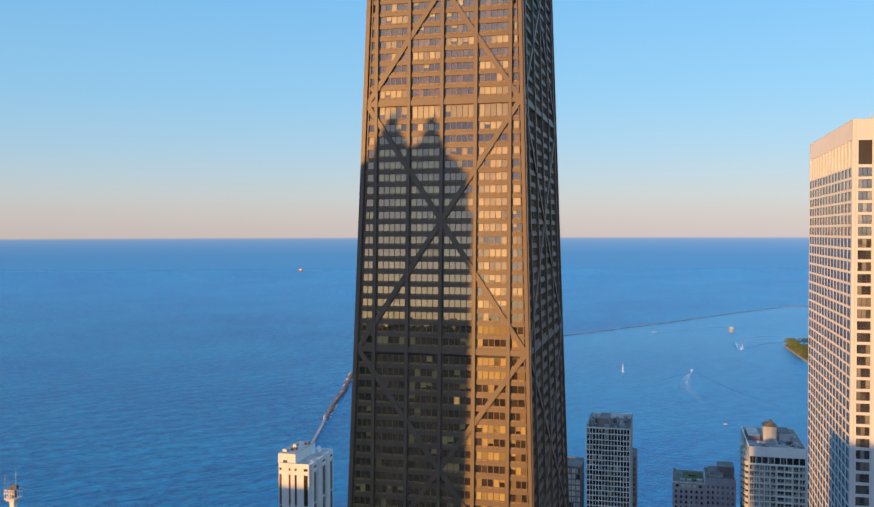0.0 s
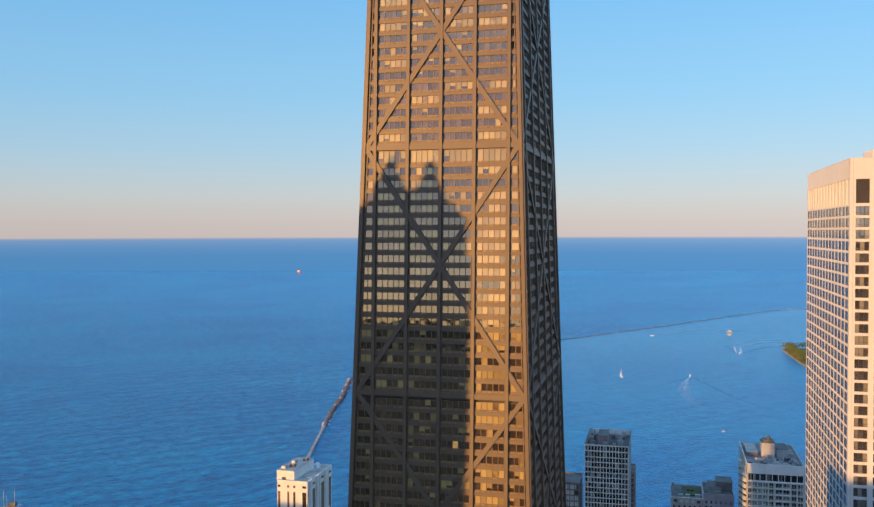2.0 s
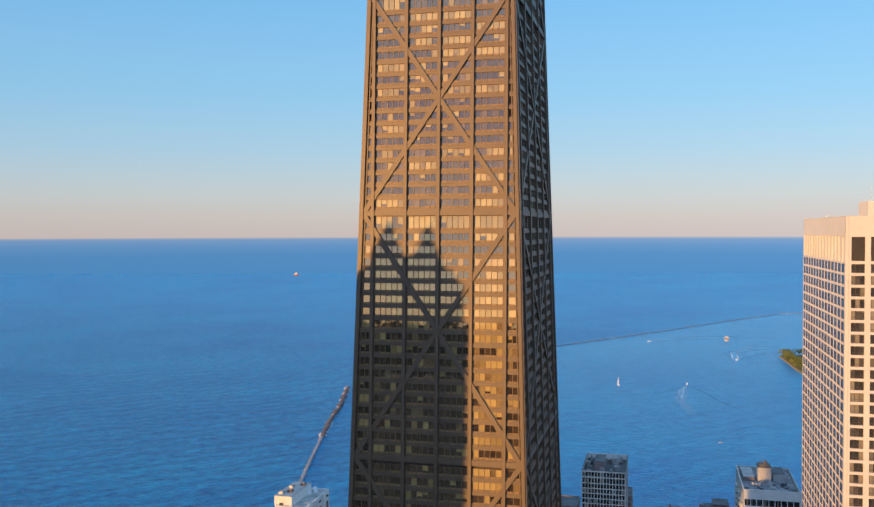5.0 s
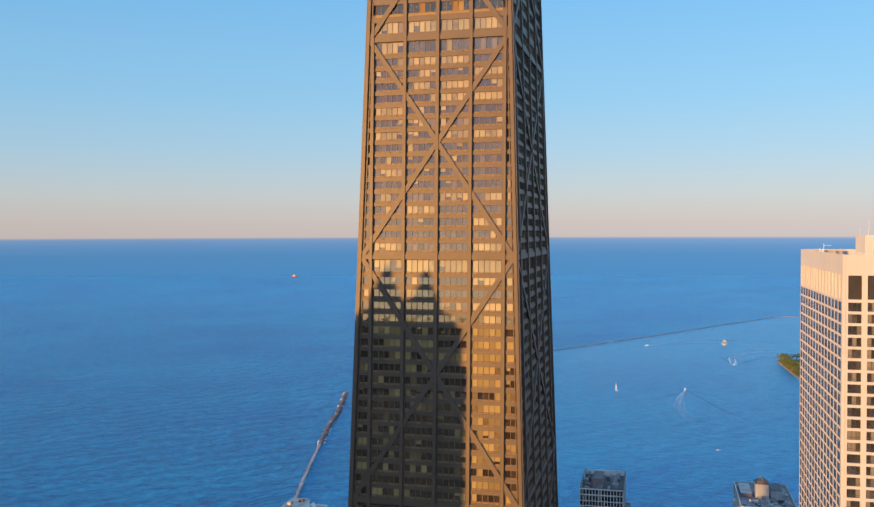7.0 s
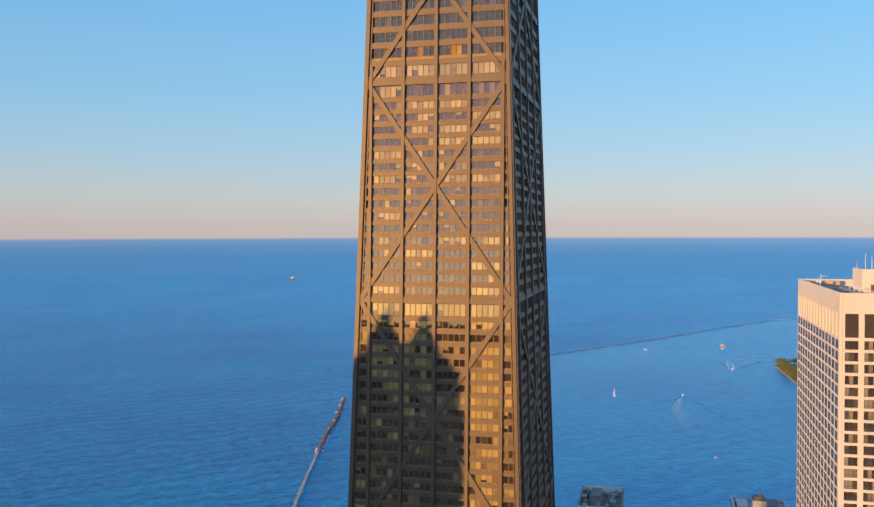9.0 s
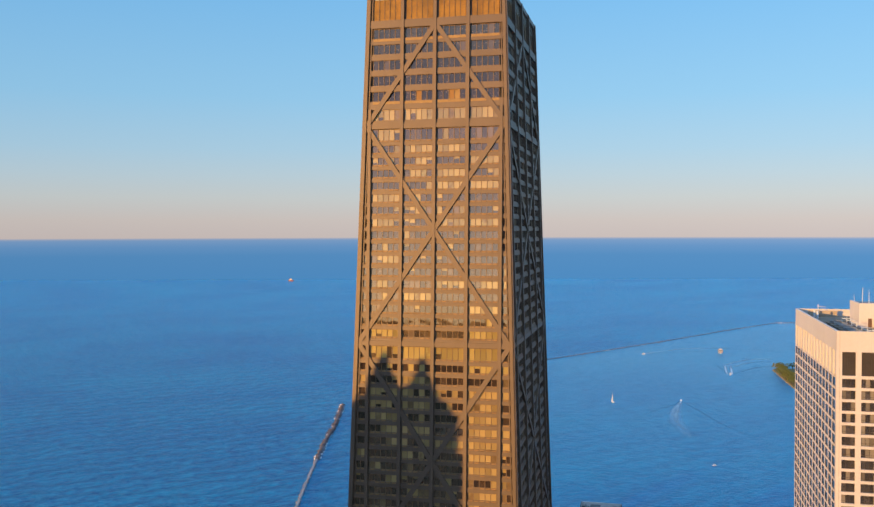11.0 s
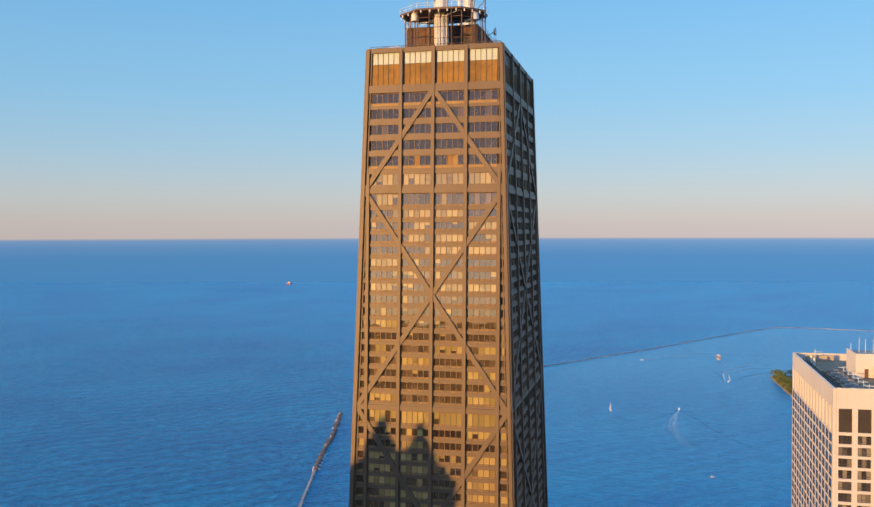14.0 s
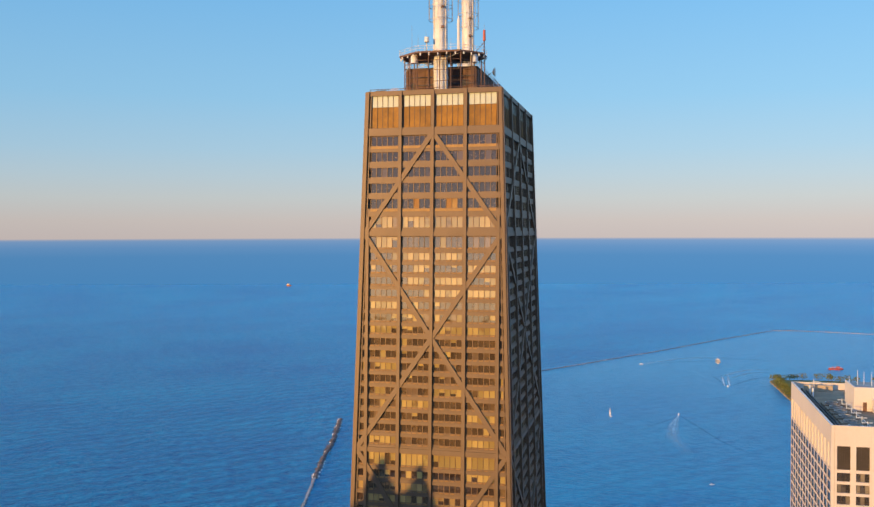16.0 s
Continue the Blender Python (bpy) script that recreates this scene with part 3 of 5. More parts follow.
            for u0, u1 in spans:
                panes = max(1, round((u1 - u0) / (1.18 if bay < 10 else 1.5)))
                if near and face == "west":
                    k = next((i for i in range(4) if inner[i] < u0 < inner[i + 1]), None)
                    state = BLINDS[r][k] if k is not None and r < len(BLINDS) else rnd.choice("#..+" if top > 212 else "....+")
                    win = part("window", window_frame(face, u0, u1, top, bottom, panes, 0.5), M_FRAME_LIT, tower)
                    drawn = {"#": 0.95, "+": 0.4, ".": 0.0 if kind == "high" else 0.035}[state]
                    for pane_no, q in enumerate(window_panes(face, u0, u1, top, bottom, panes, 0.5)):
                        high = kind == "high" and r < 5
                        roll = rnd.random()
                        blind_glass = M_GLASS_GOLD if top < 258 else M_GLASS_BLIND
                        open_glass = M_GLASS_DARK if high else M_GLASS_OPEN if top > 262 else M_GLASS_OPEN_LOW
                        if r == 4 and (k, pane_no) in ((1, 2), (2, 2)):
                            part("pane", q, M_AMBER_BLIND, win, "amber blind behind the glass")
                        elif r == 4 and (k, pane_no) == (2, 3):
                            part("pane", q, M_AMBER_SILL, win, "tan blind behind the glass")
                        elif bottom < LAMP_AT[1] < top and abs(u0 + (pane_no + 0.5) * (u1 - u0) / panes - LAMP_AT[0]) < (u1 - u0) / panes / 2:
                            part("pane", q, M_LAMP_ROOM, win, "window lit from inside by a yellow lamp")
                        elif roll < drawn:
                            part("pane", q, blind_glass, win)
                        elif not high and roll < drawn + 0.08:
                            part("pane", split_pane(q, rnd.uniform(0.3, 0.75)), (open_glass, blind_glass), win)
                        else:
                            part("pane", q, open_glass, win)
                    w = (u1 - u0) / panes
                    for i in range(panes if vent else 0):      # vents below the sill, not under every pane
                        if rnd.random() < 0.85:
                            rect(vents, face, u0 + i * w + 0.16, u0 + (i + 1) * w - 0.16, bottom - 0.27, bottom - 0.03, -0.4, -0.25)
                else:
                    add_geo(hidden_w, window_frame(face, u0, u1, top, bottom, panes, 0.5), 1)
                    for q in window_panes(face, u0, u1, top, bottom, panes, 0.5):
                        add_geo(hidden_w, q, 0)
        if vents.v:
            part("vent", vents, M_VENT, tower, "small amber air vent", "stuff")
        part("spandrel_rest", hidden_s, M_BRONZE, tower, "", "stuff")
        part("window_rest", hidden_w, (M_GLASS, M_BRONZE), tower, "", "stuff")
    # roof deck
    part("roof", Geo().box(-TOP_X + 0.7, TOP_X - 0.7, -TOP_Y + 0.7, TOP_Y - 0.7, ROOF - 1.2, ROOF - 0.6), M_ROOF, tower)
    return tower


build_tower()


# ---- roof of the tower: plant room, service platform, two masts ----
def build_plant_room():
    g = Geo().box(-9.3, 7.5, -13.0, 18.0, ROOF - 0.6, 350.4)
    room = thing("plant_room", "brown metal plant room on the tower roof", "plant room")
    part("wall", g, M_RUST, room)
    for i in range(9):
        x = -8.8 + i * 2.0
        part("wall_rib", Geo().box(x - 0.12, x + 0.12, -13.18, -13.0, ROOF - 0.6, 350.4), M_RUST, room)
    for i in range(14):
        y = -12.0 + i * 2.2
        part("wall_rib", Geo().box(7.5, 7.66, y - 0.1, y + 0.1, ROOF - 0.6, 350.4), M_RUST, room)
    part("louvre_panel", Geo().box(-8.0, -6.9, -13.1, -12.9, 345.4, 347.2), M_ROOF, room)
    part("louvre_panel", Geo().box(4.2, 5.6, -13.1, -12.9, 346.2, 347.6), M_ROOF, room)
    for z in (346.6, 348.4):
        part("pipe", Geo().tube((-9.0, -13.3, z), (7.2, -13.3, z + 0.1), 0.13, n=6), M_ROOF, room, "dark pipe along the wall")
    part("roof", Geo().box(-9.5, 7.7, -13.2, 18.2, 350.4, 350.6), M_ROOF, room)
    for (xa, ya), (xb, yb) in (((-9.3, -13.0), (7.5, -13.0)), ((7.5, -13.0), (7.5, 18.0))):
        rail = Geo()
        for h in (0.55, 1.1):
            rail.tube((xa, ya, 350.6 + h), (xb, yb, 350.6 + h), 0.05, n=5)
        for i in range(13):
            k = i / 12
            rail.tube((xa + (xb - xa) * k, ya + (yb - ya) * k, 350.6), (xa + (xb - xa) * k, ya + (yb - ya) * k, 351.7), 0.05, n=5)
        part("railing", rail, M_WHITE_PAINT, room, "white tubular railing")


PLATFORM = [(-4.6, -21.5), (5.4, -21.5), (9.7, -17.0), (9.7, -11.6), (5.4, -7.0), (-4.6, -7.0), (-9.7, -11.6), (-9.7, -17.0)]


def build_platform():
    deck = thing("roof_platform", "brown steel service platform on tall legs with white railing", "platform")
    part("deck", Geo().prism([(x, y, 352.45) for x, y in PLATFORM], [(x, y, 352.85) for x, y in PLATFORM]), M_RUST, deck)
    edges = list(zip(PLATFORM, PLATFORM[1:] + PLATFORM[:1]))
    for (x0, y0), (x1, y1) in edges:
        ln = math.hypot(x1 - x0, y1 - y0)
        n = max(2, int(ln / 2.0))
        rail = Geo()
        for h in (0.6, 1.2):
            rail.tube((x0, y0, 352.85 + h), (x1, y1, 352.85 + h), 0.045, n=5)
        for i in range(n):
            k = i / n
            x, y = x0 + (x1 - x0) * k, y0 + (y1 - y0) * k
            rail.tube((x, y, 352.8), (x, y, 354.1), 0.045, n=5)
        part("railing", rail, M_WHITE_PAINT, deck, "white tubular railing")
        hang = Geo()
        for i in range(n):
            k = (i + 0.5) / n
            x, y = x0 + (x1 - x0) * k, y0 + (y1 - y0) * k
            hang.box(x - 0.12, x + 0.12, y - 0.12, y + 0.12, 351.9, 352.45)
        part("bracket", hang, M_WHITE_PAINT, deck)
    legs = [(-9.0, -15), (-4.6, -20.5), (0.6, -20.8), (3.2, -20.8), (5.4, -20.4), (9.2, -16), (9.2, -12), (-9.0, -12), (-1.9, -20.8), (-6.8, -18.6), (7.4, -18.4)]
    for x, y in legs:
        part("leg", Geo().tube((x, y, ROOF - 0.6), (x, y, 352.5), 0.13, n=6), M_RUST, deck)
    front = [(-9.0, -15), (-4.6, -20.5), (5.4, -20.4), (9.2, -16), (9.2, -12)]
    for z in (346.3, 348.8, 351.0):
        for a, b in zip(front, front[1:]):
            part("stringer", Geo().tube((*a, z), (*b, z), 0.075, n=5), M_RUST, deck)
    for a, b in zip(front, front[1:]):
        part("stay", Geo().tube((*a, 349.2), (*b, 352.4), 0.06, n=5), M_WHITE_PAINT, deck)
    cage = Geo()
    for i in range(8):
        cage.tube((10.6, -8 + i * 1.6, ROOF - 0.6), (10.6, -8 + i * 1.6, 348.4), 0.06, n=5)
    for z in (345.2, 346.8, 348.4):
        cage.tube((10.6, -8, z), (10.6, 3.2, z), 0.06, n=5)
    part("guard_rail", cage, M_WHITE_PAINT, deck)


def build_mast(y, cages):
    mast = thing("antenna_mast", "tall white tubular broadcast mast rising from the roof", "antenna mast", "roof masts", at=(0, y, ROOF - 0.6))
    part("shaft", Geo().tube((0, y, ROOF - 0.6), (0, y, 377), 1.6, 1.55, 24), M_WHITE_PAINT, mast)
    part("upper_shaft", Geo().tube((0, y, 377), (0, y, 412), 1.3, 1.1, 20), M_WHITE_PAINT, mast)
    part("top_shaft", Geo().tube((0, y, 412), (0, y, 452), 0.6, 0.35, 12), M_WHITE_PAINT, mast)
    for z in (347.5, 350.6, 356.0, 361.0, 366.5, 372.0):
        part("flange", Geo().ring((0, y, z), 1.54, 0.14, 0.22), M_WHITE_PAINT, mast)
    for z0, z1 in cages:
        cage = Geo()
        for i in range(10):
            a = 2 * math.pi * i / 10
            x, yy = 2.75 * math.cos(a), y + 2.75 * math.sin(a)
            cage.tube((x, yy, z0), (x, yy, z1), 0.06, n=5)
        for k in range(4):
            cage.ring((0, y, z0 + (z1 - z0) * k / 3), 2.7, 0.1, 0.1, 16)
        part("antenna_cage", cage, M_STEEL, mast, "thin grey antenna cage", "stuff")
    ladder = Geo()
    for s in (-0.25, 0.25):
        ladder.tube((1.0 + s, y - 1.6, ROOF), (1.0 + s, y - 1.6, 372), 0.04, n=4)
    for i in range(46):
        ladder.tube((0.75, y - 1.6, ROOF + 0.6 * i), (1.25, y - 1.6, ROOF + 0.6 * i), 0.03, n=4)
    part("ladder", ladder, M_RUST if cages[0][0] > 365 else M_STEEL, mast)
    boxes = Geo()
    for z in (352.0, 358.5, 363.0, 367.5):
        boxes.box(0.5, 1.1, y - 1.95, y - 1.5, z, z + 0.5)
    part("junction_box", boxes, M_RUST, mast)
    for s in (-1, 1):
        part("cable_tray", Geo().box(s * 1.35 - 0.12, s * 1.35 + 0.12, y - 1.05, y - 0.8, ROOF, 376), M_STEEL, mast)


def build_roof_things():
    for i, (x, y) in enumerate(((-5.6, -19.2), (7.8, -17.4))):
        d = thing("radome", "white drum-shaped antenna cover on a post", "antenna", "drum antennas", at=(x, y, ROOF))
        part("drum", Geo().tube((x, y, 350.6), (x, y, 352.2), 0.85, 0.8, 18).tube((x, y, 352.2), (x, y, 352.6), 0.8, 0.45, 18), M_WHITE_PAINT, d)
        part("post", Geo().tube((x, y, ROOF - 0.6), (x, y, 350.6), 0.14, n=6), M_RUST, d)
    d = thing("roof_radome", "small white drum antenna on the platform", "antenna", at=(-2.6, -19.5, 353.5))
    part("drum", Geo().tube((-2.6, -19.5, 355.2), (-2.6, -19.5, 356.3), 0.55, 0.55, 14), M_WHITE_PAINT, d)
    part("post", Geo().tube((-2.6, -19.5, 352.8), (-2.6, -19.5, 355.2), 0.1, n=6), M_STEEL, d)
    p = thing("beacon_pole", "leaning steel pole with a red cylinder on top", "antenna pole", at=(9.6, -14.6, 352.8))
    part("pole", Geo().tube((9.6, -14.6, 352.8), (9.6, -14.6, 355.9), 0.12, n=6), M_RUST, p)
    part("brace", Geo().tube((7.0, -14.6, 352.8), (9.6, -14.6, 355.6), 0.08, n=5), M_RUST, p)
    part("beacon", Geo().tube((9.6, -14.6, 355.9), (9.6, -14.6, 358.3), 0.3, 0.3, 12), M_RED, p, "orange-red cylinder")
    part("tip", Geo().tube((9.6, -14.6, 358.3), (9.6, -14.6, 359.6), 0.04, n=5), M_STEEL, p)
    for x, y, h in ((-6.2, -19.0, 6.5), (-5.0, -18.0, 4.5), (-3.4, -17.0, 5.5), (3.0, -19.8, 3.0), (5.0, -15, 3.2)):
        single("whip_aerial", Geo().tube((x, y, 352.8), (x, y, 352.8 + h), 0.05, 0.025, 5), M_STEEL, "thin grey whip aerial on the platform", "aerial", "platform aerials")
    s = thing("standpipe", "slim white vertical pipe beside the masts", "pipe", at=(1.0, -2.0, 350.6))
    part("pipe", Geo().tube((1.0, -2.0, 350.6), (1.0, -2.0, 364.0), 0.44, 0.38, 12), M_WHITE_PAINT, s)
    part("cap", Geo().tube((1.0, -2.0, 364.0), (1.0, -2.0, 365.2), 0.3, 0.1, 10), M_WHITE_PAINT, s)
    d = thing("satellite_dish", "grey satellite dish on the platform edge", "satellite dish", at=(9.0, -4.0, 349.0))
    dish = Geo()
    for k in range(4):
        r0, r1 = 0.27 * k, 0.27 * (k + 1)
        dish.tube((9.6 + 0.04 * k * k, -4, 350.6), (9.6 + 0.04 * (k + 1) ** 2, -4, 350.6), max(r0, 0.02), r1, 16)
    part("reflector", dish, M_STEEL, d)
    part("arm", Geo().tube((8.0, -4, 349.6), (9.7, -4, 350.6), 0.08, n=5), M_RUST, d)
    hatch = Geo().box(-13.4, -11.2, -23.2, -21.8, ROOF - 0.6, ROOF + 0.5)
    single("roof_unit", hatch, M_ROOF, "low dark plant unit near the roof edge", "roof unit")
    for a, b in (((-14.6, -23.7), (14.6, -23.7)), ((14.6, -23.7), (14.6, 23.7))):
        r = thing("roof_edge_rail", "thin brown rail on posts along the roof edge", "rail", "roof edge rails", at=(*a, ROOF - 0.6))
        part("rail", Geo().tube((*a, ROOF + 0.62), (*b, ROOF + 0.62), 0.07, n=5), M_RUST, r)
        for i in range(9):
            x, y = a[0] + (b[0] - a[0]) * i / 8, a[1] + (b[1] - a[1]) * i / 8
            part("post", Geo().tube((x, y, ROOF - 0.6), (x, y, ROOF + 0.62), 0.06, n=5), M_RUST, r)
    d = thing("roof_dish", "small pale dish lying low on the roof", "satellite dish", at=(-9.5, -22.0, ROOF - 0.6))
    part("reflector", Geo().tube((-9.5, -22.0, ROOF + 0.35), (-9.5, -22.2, ROOF + 0.75), 0.2, 1.1, 16), M_WHITE_PAINT, d)
    part("post", Geo().tube((-9.5, -22.0, ROOF - 0.6), (-9.5, -22.0, ROOF + 0.45), 0.1, n=6), M_STEEL, d)


build_plant_room()
build_platform()
build_mast(-16.8, [(360.5, 369.5), (372.5, 384)])
build_mast(14.6, [(365.5, 376), (380, 388)])
build_roof_things()


# ---- other buildings ----
def at_side(side, plane, u, z, d):
    if side == "west":
        return (u, plane - d, z)
    if side == "north":
        return (plane - d, u, z)
    if side == "south":
        return (plane + d, u, z)
    return (u, plane + d, z)


def side_box(g, side, plane, u0, u1, z0, z1, d0, d1, mat=0):
    pts = [at_side(side, plane, u, z, d) for d in (d0, d1) for u in (u0, u1) for z in (z0, z1)]
    lo, hi = [min(p[i] for p in pts) for i in range(3)], [max(p[i] for p in pts) for i in range(3)]
    return g.box(lo[0], hi[0], lo[1], hi[1], lo[2], hi[2], mat)


def facade(parent, side, plane, span, cols, rows, base, top, wall_mat, glass_mat, frame_mat, depth=0.35, leaves=2, spare=0, split=True, rail=0.0, pier_out=0.0):
    """A wall with real openings: piers between the columns of windows, bands between the rows, and panes set back.
    rows run from the top down. The first `spare` windows are objects of their own, the rest one part."""
    wall = Geo()
    edges = [span[0]] + [u for c in cols for u in c] + [span[1]]
    for a, b in zip(edges[0::2], edges[1::2]):
        if b - a > 0.01:
            side_box(wall, side, plane, a, b, base, top, -depth - 0.05, pier_out)
    zs = [top] + [z for r in rows for z in r] + [base]
    for hi, lo in zip(zs[0::2], zs[1::2]):
        for a, b in cols:
            side_box(wall, side, plane, a - 0.002, b + 0.002, lo, hi, -depth - 0.05, -0.004)
    part("wall", wall, wall_mat, parent)
    made, rest, count = {}, Geo(), 0
    for r_top, r_low in rows:
        for a, b in cols:
            w, h = b - a, r_top - r_low
            count += 1
            key = (round(w, 2), round(h, 2))
            if count <= spare:
                if key not in made:
                    frame_geo, pane_geo = opening(side, 0, -w / 2, w / 2, 0, h, depth, leaves, rail)
                    made[key] = frame_geo.mesh("window", frame_mat), [q.mesh("pane", glass_mat) for q in pane_geo]
                ob = part("window", made[key][0], (), parent)
                ob.location = Vector(at_side(side, plane, (a + b) / 2, r_low, 0))
                for q in made[key][1]:
                    new("pane", q).parent = ob
            else:
                frame_geo, pane_geo = opening(side, plane, a, b, r_low, r_top, depth, leaves, rail)
                add_geo(rest, frame_geo, 1)
                for q in pane_geo:
                    add_geo(rest, q, 0)
    if rest.v:
        part("window_rest", rest, (glass_mat, frame_mat), parent, "", "stuff")


def opening(side, plane, a, b, z0, z1, depth, leaves, rail):
    """A window's frame, in one piece, and its panes."""
    w, f = (b - a) / leaves, 0.05
    us = [a - 0.01, a + f]
    for i in range(1, leaves):
        us += [a + i * w - f, a + i * w + f]
    us += [b - f, b + 0.01]
    zs = [z0 - 0.01, z0 + 0.1, z0 + rail, z0 + rail + 0.08, z1 - f, z1 + 0.01] if rail else [z0 - 0.01, z0 + 0.1, z1 - f, z1 + 0.01]
    solid = {(i, j) for j in range(len(zs) - 1) for i in range(len(us) - 1) if j % 2 == 0 or i % 2 == 0}
    g = Geo()
    n, m = len(us), len(us) * len(zs)
    for d in (-depth + 0.1, -depth - 0.02):
        g.v += [at_side(side, plane, u, z, d) for z in zs for u in us]
    for i, j in solid:
        p, q, r, s = j * n + i, j * n + i + 1, (j + 1) * n + i + 1, (j + 1) * n + i
        g.f.append((p, q, r, s))
        for (k, l), cell in (((p, q), (i, j - 1)), ((q, r), (i + 1, j)), ((r, s), (i, j + 1)), ((s, p), (i - 1, j))):
            if cell not in solid:
                g.f.append((l, k, k + m, l + m))
    g.m = [0] * len(g.f)
    panes = [side_box(Geo(), side, plane, a + i * w + 0.02, a + (i + 1) * w - 0.02, z0, z1, -depth - 0.04, -depth) for i in range(leaves)]
    return g, panes


def even(u0, u1, n, share, margin=0.0):
    """n openings spread evenly between u0 and u1; each takes this share of its bay."""
    w = (u1 - u0 - 2 * margin) / n
    return [(u0 + margin + (i + 0.5 - share / 2) * w, u0 + margin + (i + 0.5 + share / 2) * w) for i in range(n)]


def build_marble_tower():
    """The pale stone tower to the south."""
    x0, x1, y0, y1, top = 90.3, 122.0, 22.9, 90.4, 264.1
    b = thing("marble_tower", "pale marble-clad high-rise with a close grid of windows", "high-rise", at=(x0, y0, 0))
    part("core", Geo().box(x0 + 0.6, x1 - 0.1, y0 + 0.6, y1 - 0.1, 0, 261.8), M_STONE, b)
    rows = [(252.45 - 2.88 * i, 250.25 - 2.88 * i) for i in range(80)]
    cols_n = even(y0, y1, 14, 0.72, 0.6)
    facade(b, "north", x0, (y0 + 0.36, y1), cols_n, rows, 0, 252.9, M_STONE, M_STONE_GLASS_NORTH, M_BRONZE_DARK, 0.1, 1, 280)
    cols_w = [(91.65 + 4.42 * i, 94.78 + 4.42 * i) for i in range(7)]
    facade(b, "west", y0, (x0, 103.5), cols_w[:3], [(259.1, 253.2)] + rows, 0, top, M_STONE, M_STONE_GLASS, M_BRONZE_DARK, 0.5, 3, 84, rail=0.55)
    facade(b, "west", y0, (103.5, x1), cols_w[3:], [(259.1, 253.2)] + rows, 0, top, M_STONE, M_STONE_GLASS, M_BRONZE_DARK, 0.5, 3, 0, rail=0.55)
    side_box(g := Geo(), "west", y0, 91.02, 91.1, 0, top - 0.2, -0.02, 0.05)
    part("corner_groove", g, M_BEIGE, b)
    lou = Geo()
    for a, c in cols_w:
        side_box(lou, "west", y0, a, c, 253.2, 259.1, -0.44, -0.36)
        for i in range(6):
            u = a + (c - a) * (i + 0.5) / 6
            side_box(lou, "west", y0, u - 0.05, u + 0.05, 253.2, 259.1, -0.36, -0.26)
    part("louvre_panel", lou, M_BRONZE_DARK, b, "dark brown louvre screen")
    # plant-floor fins under the parapet
    g = Geo()
    side_box(g, "north", x0, y0 + 0.36, y1, 259.2, top, -0.5, 0.0)
    side_box(g, "north", x0, y0 + 0.36, y1, 252.9, 259.2, -1.3, -0.3)
    part("parapet", g, M_STONE, b)
    for a, c in zip([y0 + 0.36] + [q for p, q in cols_n], [p for p, q in cols_n] + [y1]):
        part("fin", side_box(Geo(), "north", x0, a - 0.1, c + 0.1, 252.9, 259.2, -0.8, -0.006), M_STONE, b)
    g = Geo().box(x0 + 0.5, x1, y1 - 0.4, y1, 252.9, top).box(x1 - 0.4, x1, y0 + 0.5, y1 - 0.4, 0, top)
    part("rear_wall", g, M_STONE, b)
    part("roof", Geo().box(x0 + 0.5, x1 - 0.4, y0 + 0.5, y1 - 0.4, 261.8, 262.1), M_ROOF_TAN, b)
    part("coping", Geo().box(x0 - 0.05, x0 + 0.55, y0 - 0.05, y1 + 0.05, top, top + 0.12).box(x0 + 0.55, x1, y0 - 0.05, y0 + 0.5, top, top + 0.12).box(x0 + 0.55, x1, y1 - 0.5, y1 + 0.05, top, top + 0.12), M_STONE, b)
    # roof house
    h = thing("roof_house", "pale stone roof house with a small brown door", "roof house", at=(101.9, 54.9, 262.1))
    part("wall", Geo().box(101.9, 121.4, 54.9, 67.5, 262.1, 268.4), M_STONE, h)
    part("roof", Geo().box(102.3, 121.0, 55.3, 67.1, 268.4, 268.46), M_ROOF_PALE, h)
    part("parapet", Geo().box(101.9, 121.4, 54.9, 55.25, 268.4, 268.8).box(101.9, 102.25, 55.25, 67.5, 268.4, 268.8), M_STONE, h)
    part("door", Geo().box(104.2, 105.2, 54.8, 54.9, 262.1, 264.6), M_RUST, h, "brown steel door")
    part("annex", Geo().box(106.5, 121.4, 46.5, 54.9, 262.1, 265.6), M_STONE, h)
    for i in range(5):
        part("annex_rib", Geo().box(107.4 + i * 2.2, 107.7 + i * 2.2, 46.35, 46.5, 262.1, 265.4), M_STONE, h)
    for x, y, hgt in ((104.0, 61, 4.4), (105.9, 62, 3.7), (107.5, 60, 3.9), (102.4, 64, 2.2), (109.6, 59, 3.0)):
        single("roof_aerial", Geo().tube((x, y, 268.46), (x, y, 268.46 + hgt), 0.1, 0.05, 6), M_WHITE_PAINT, "thin white aerial pole on the roof house", "aerial", "roof house aerials")
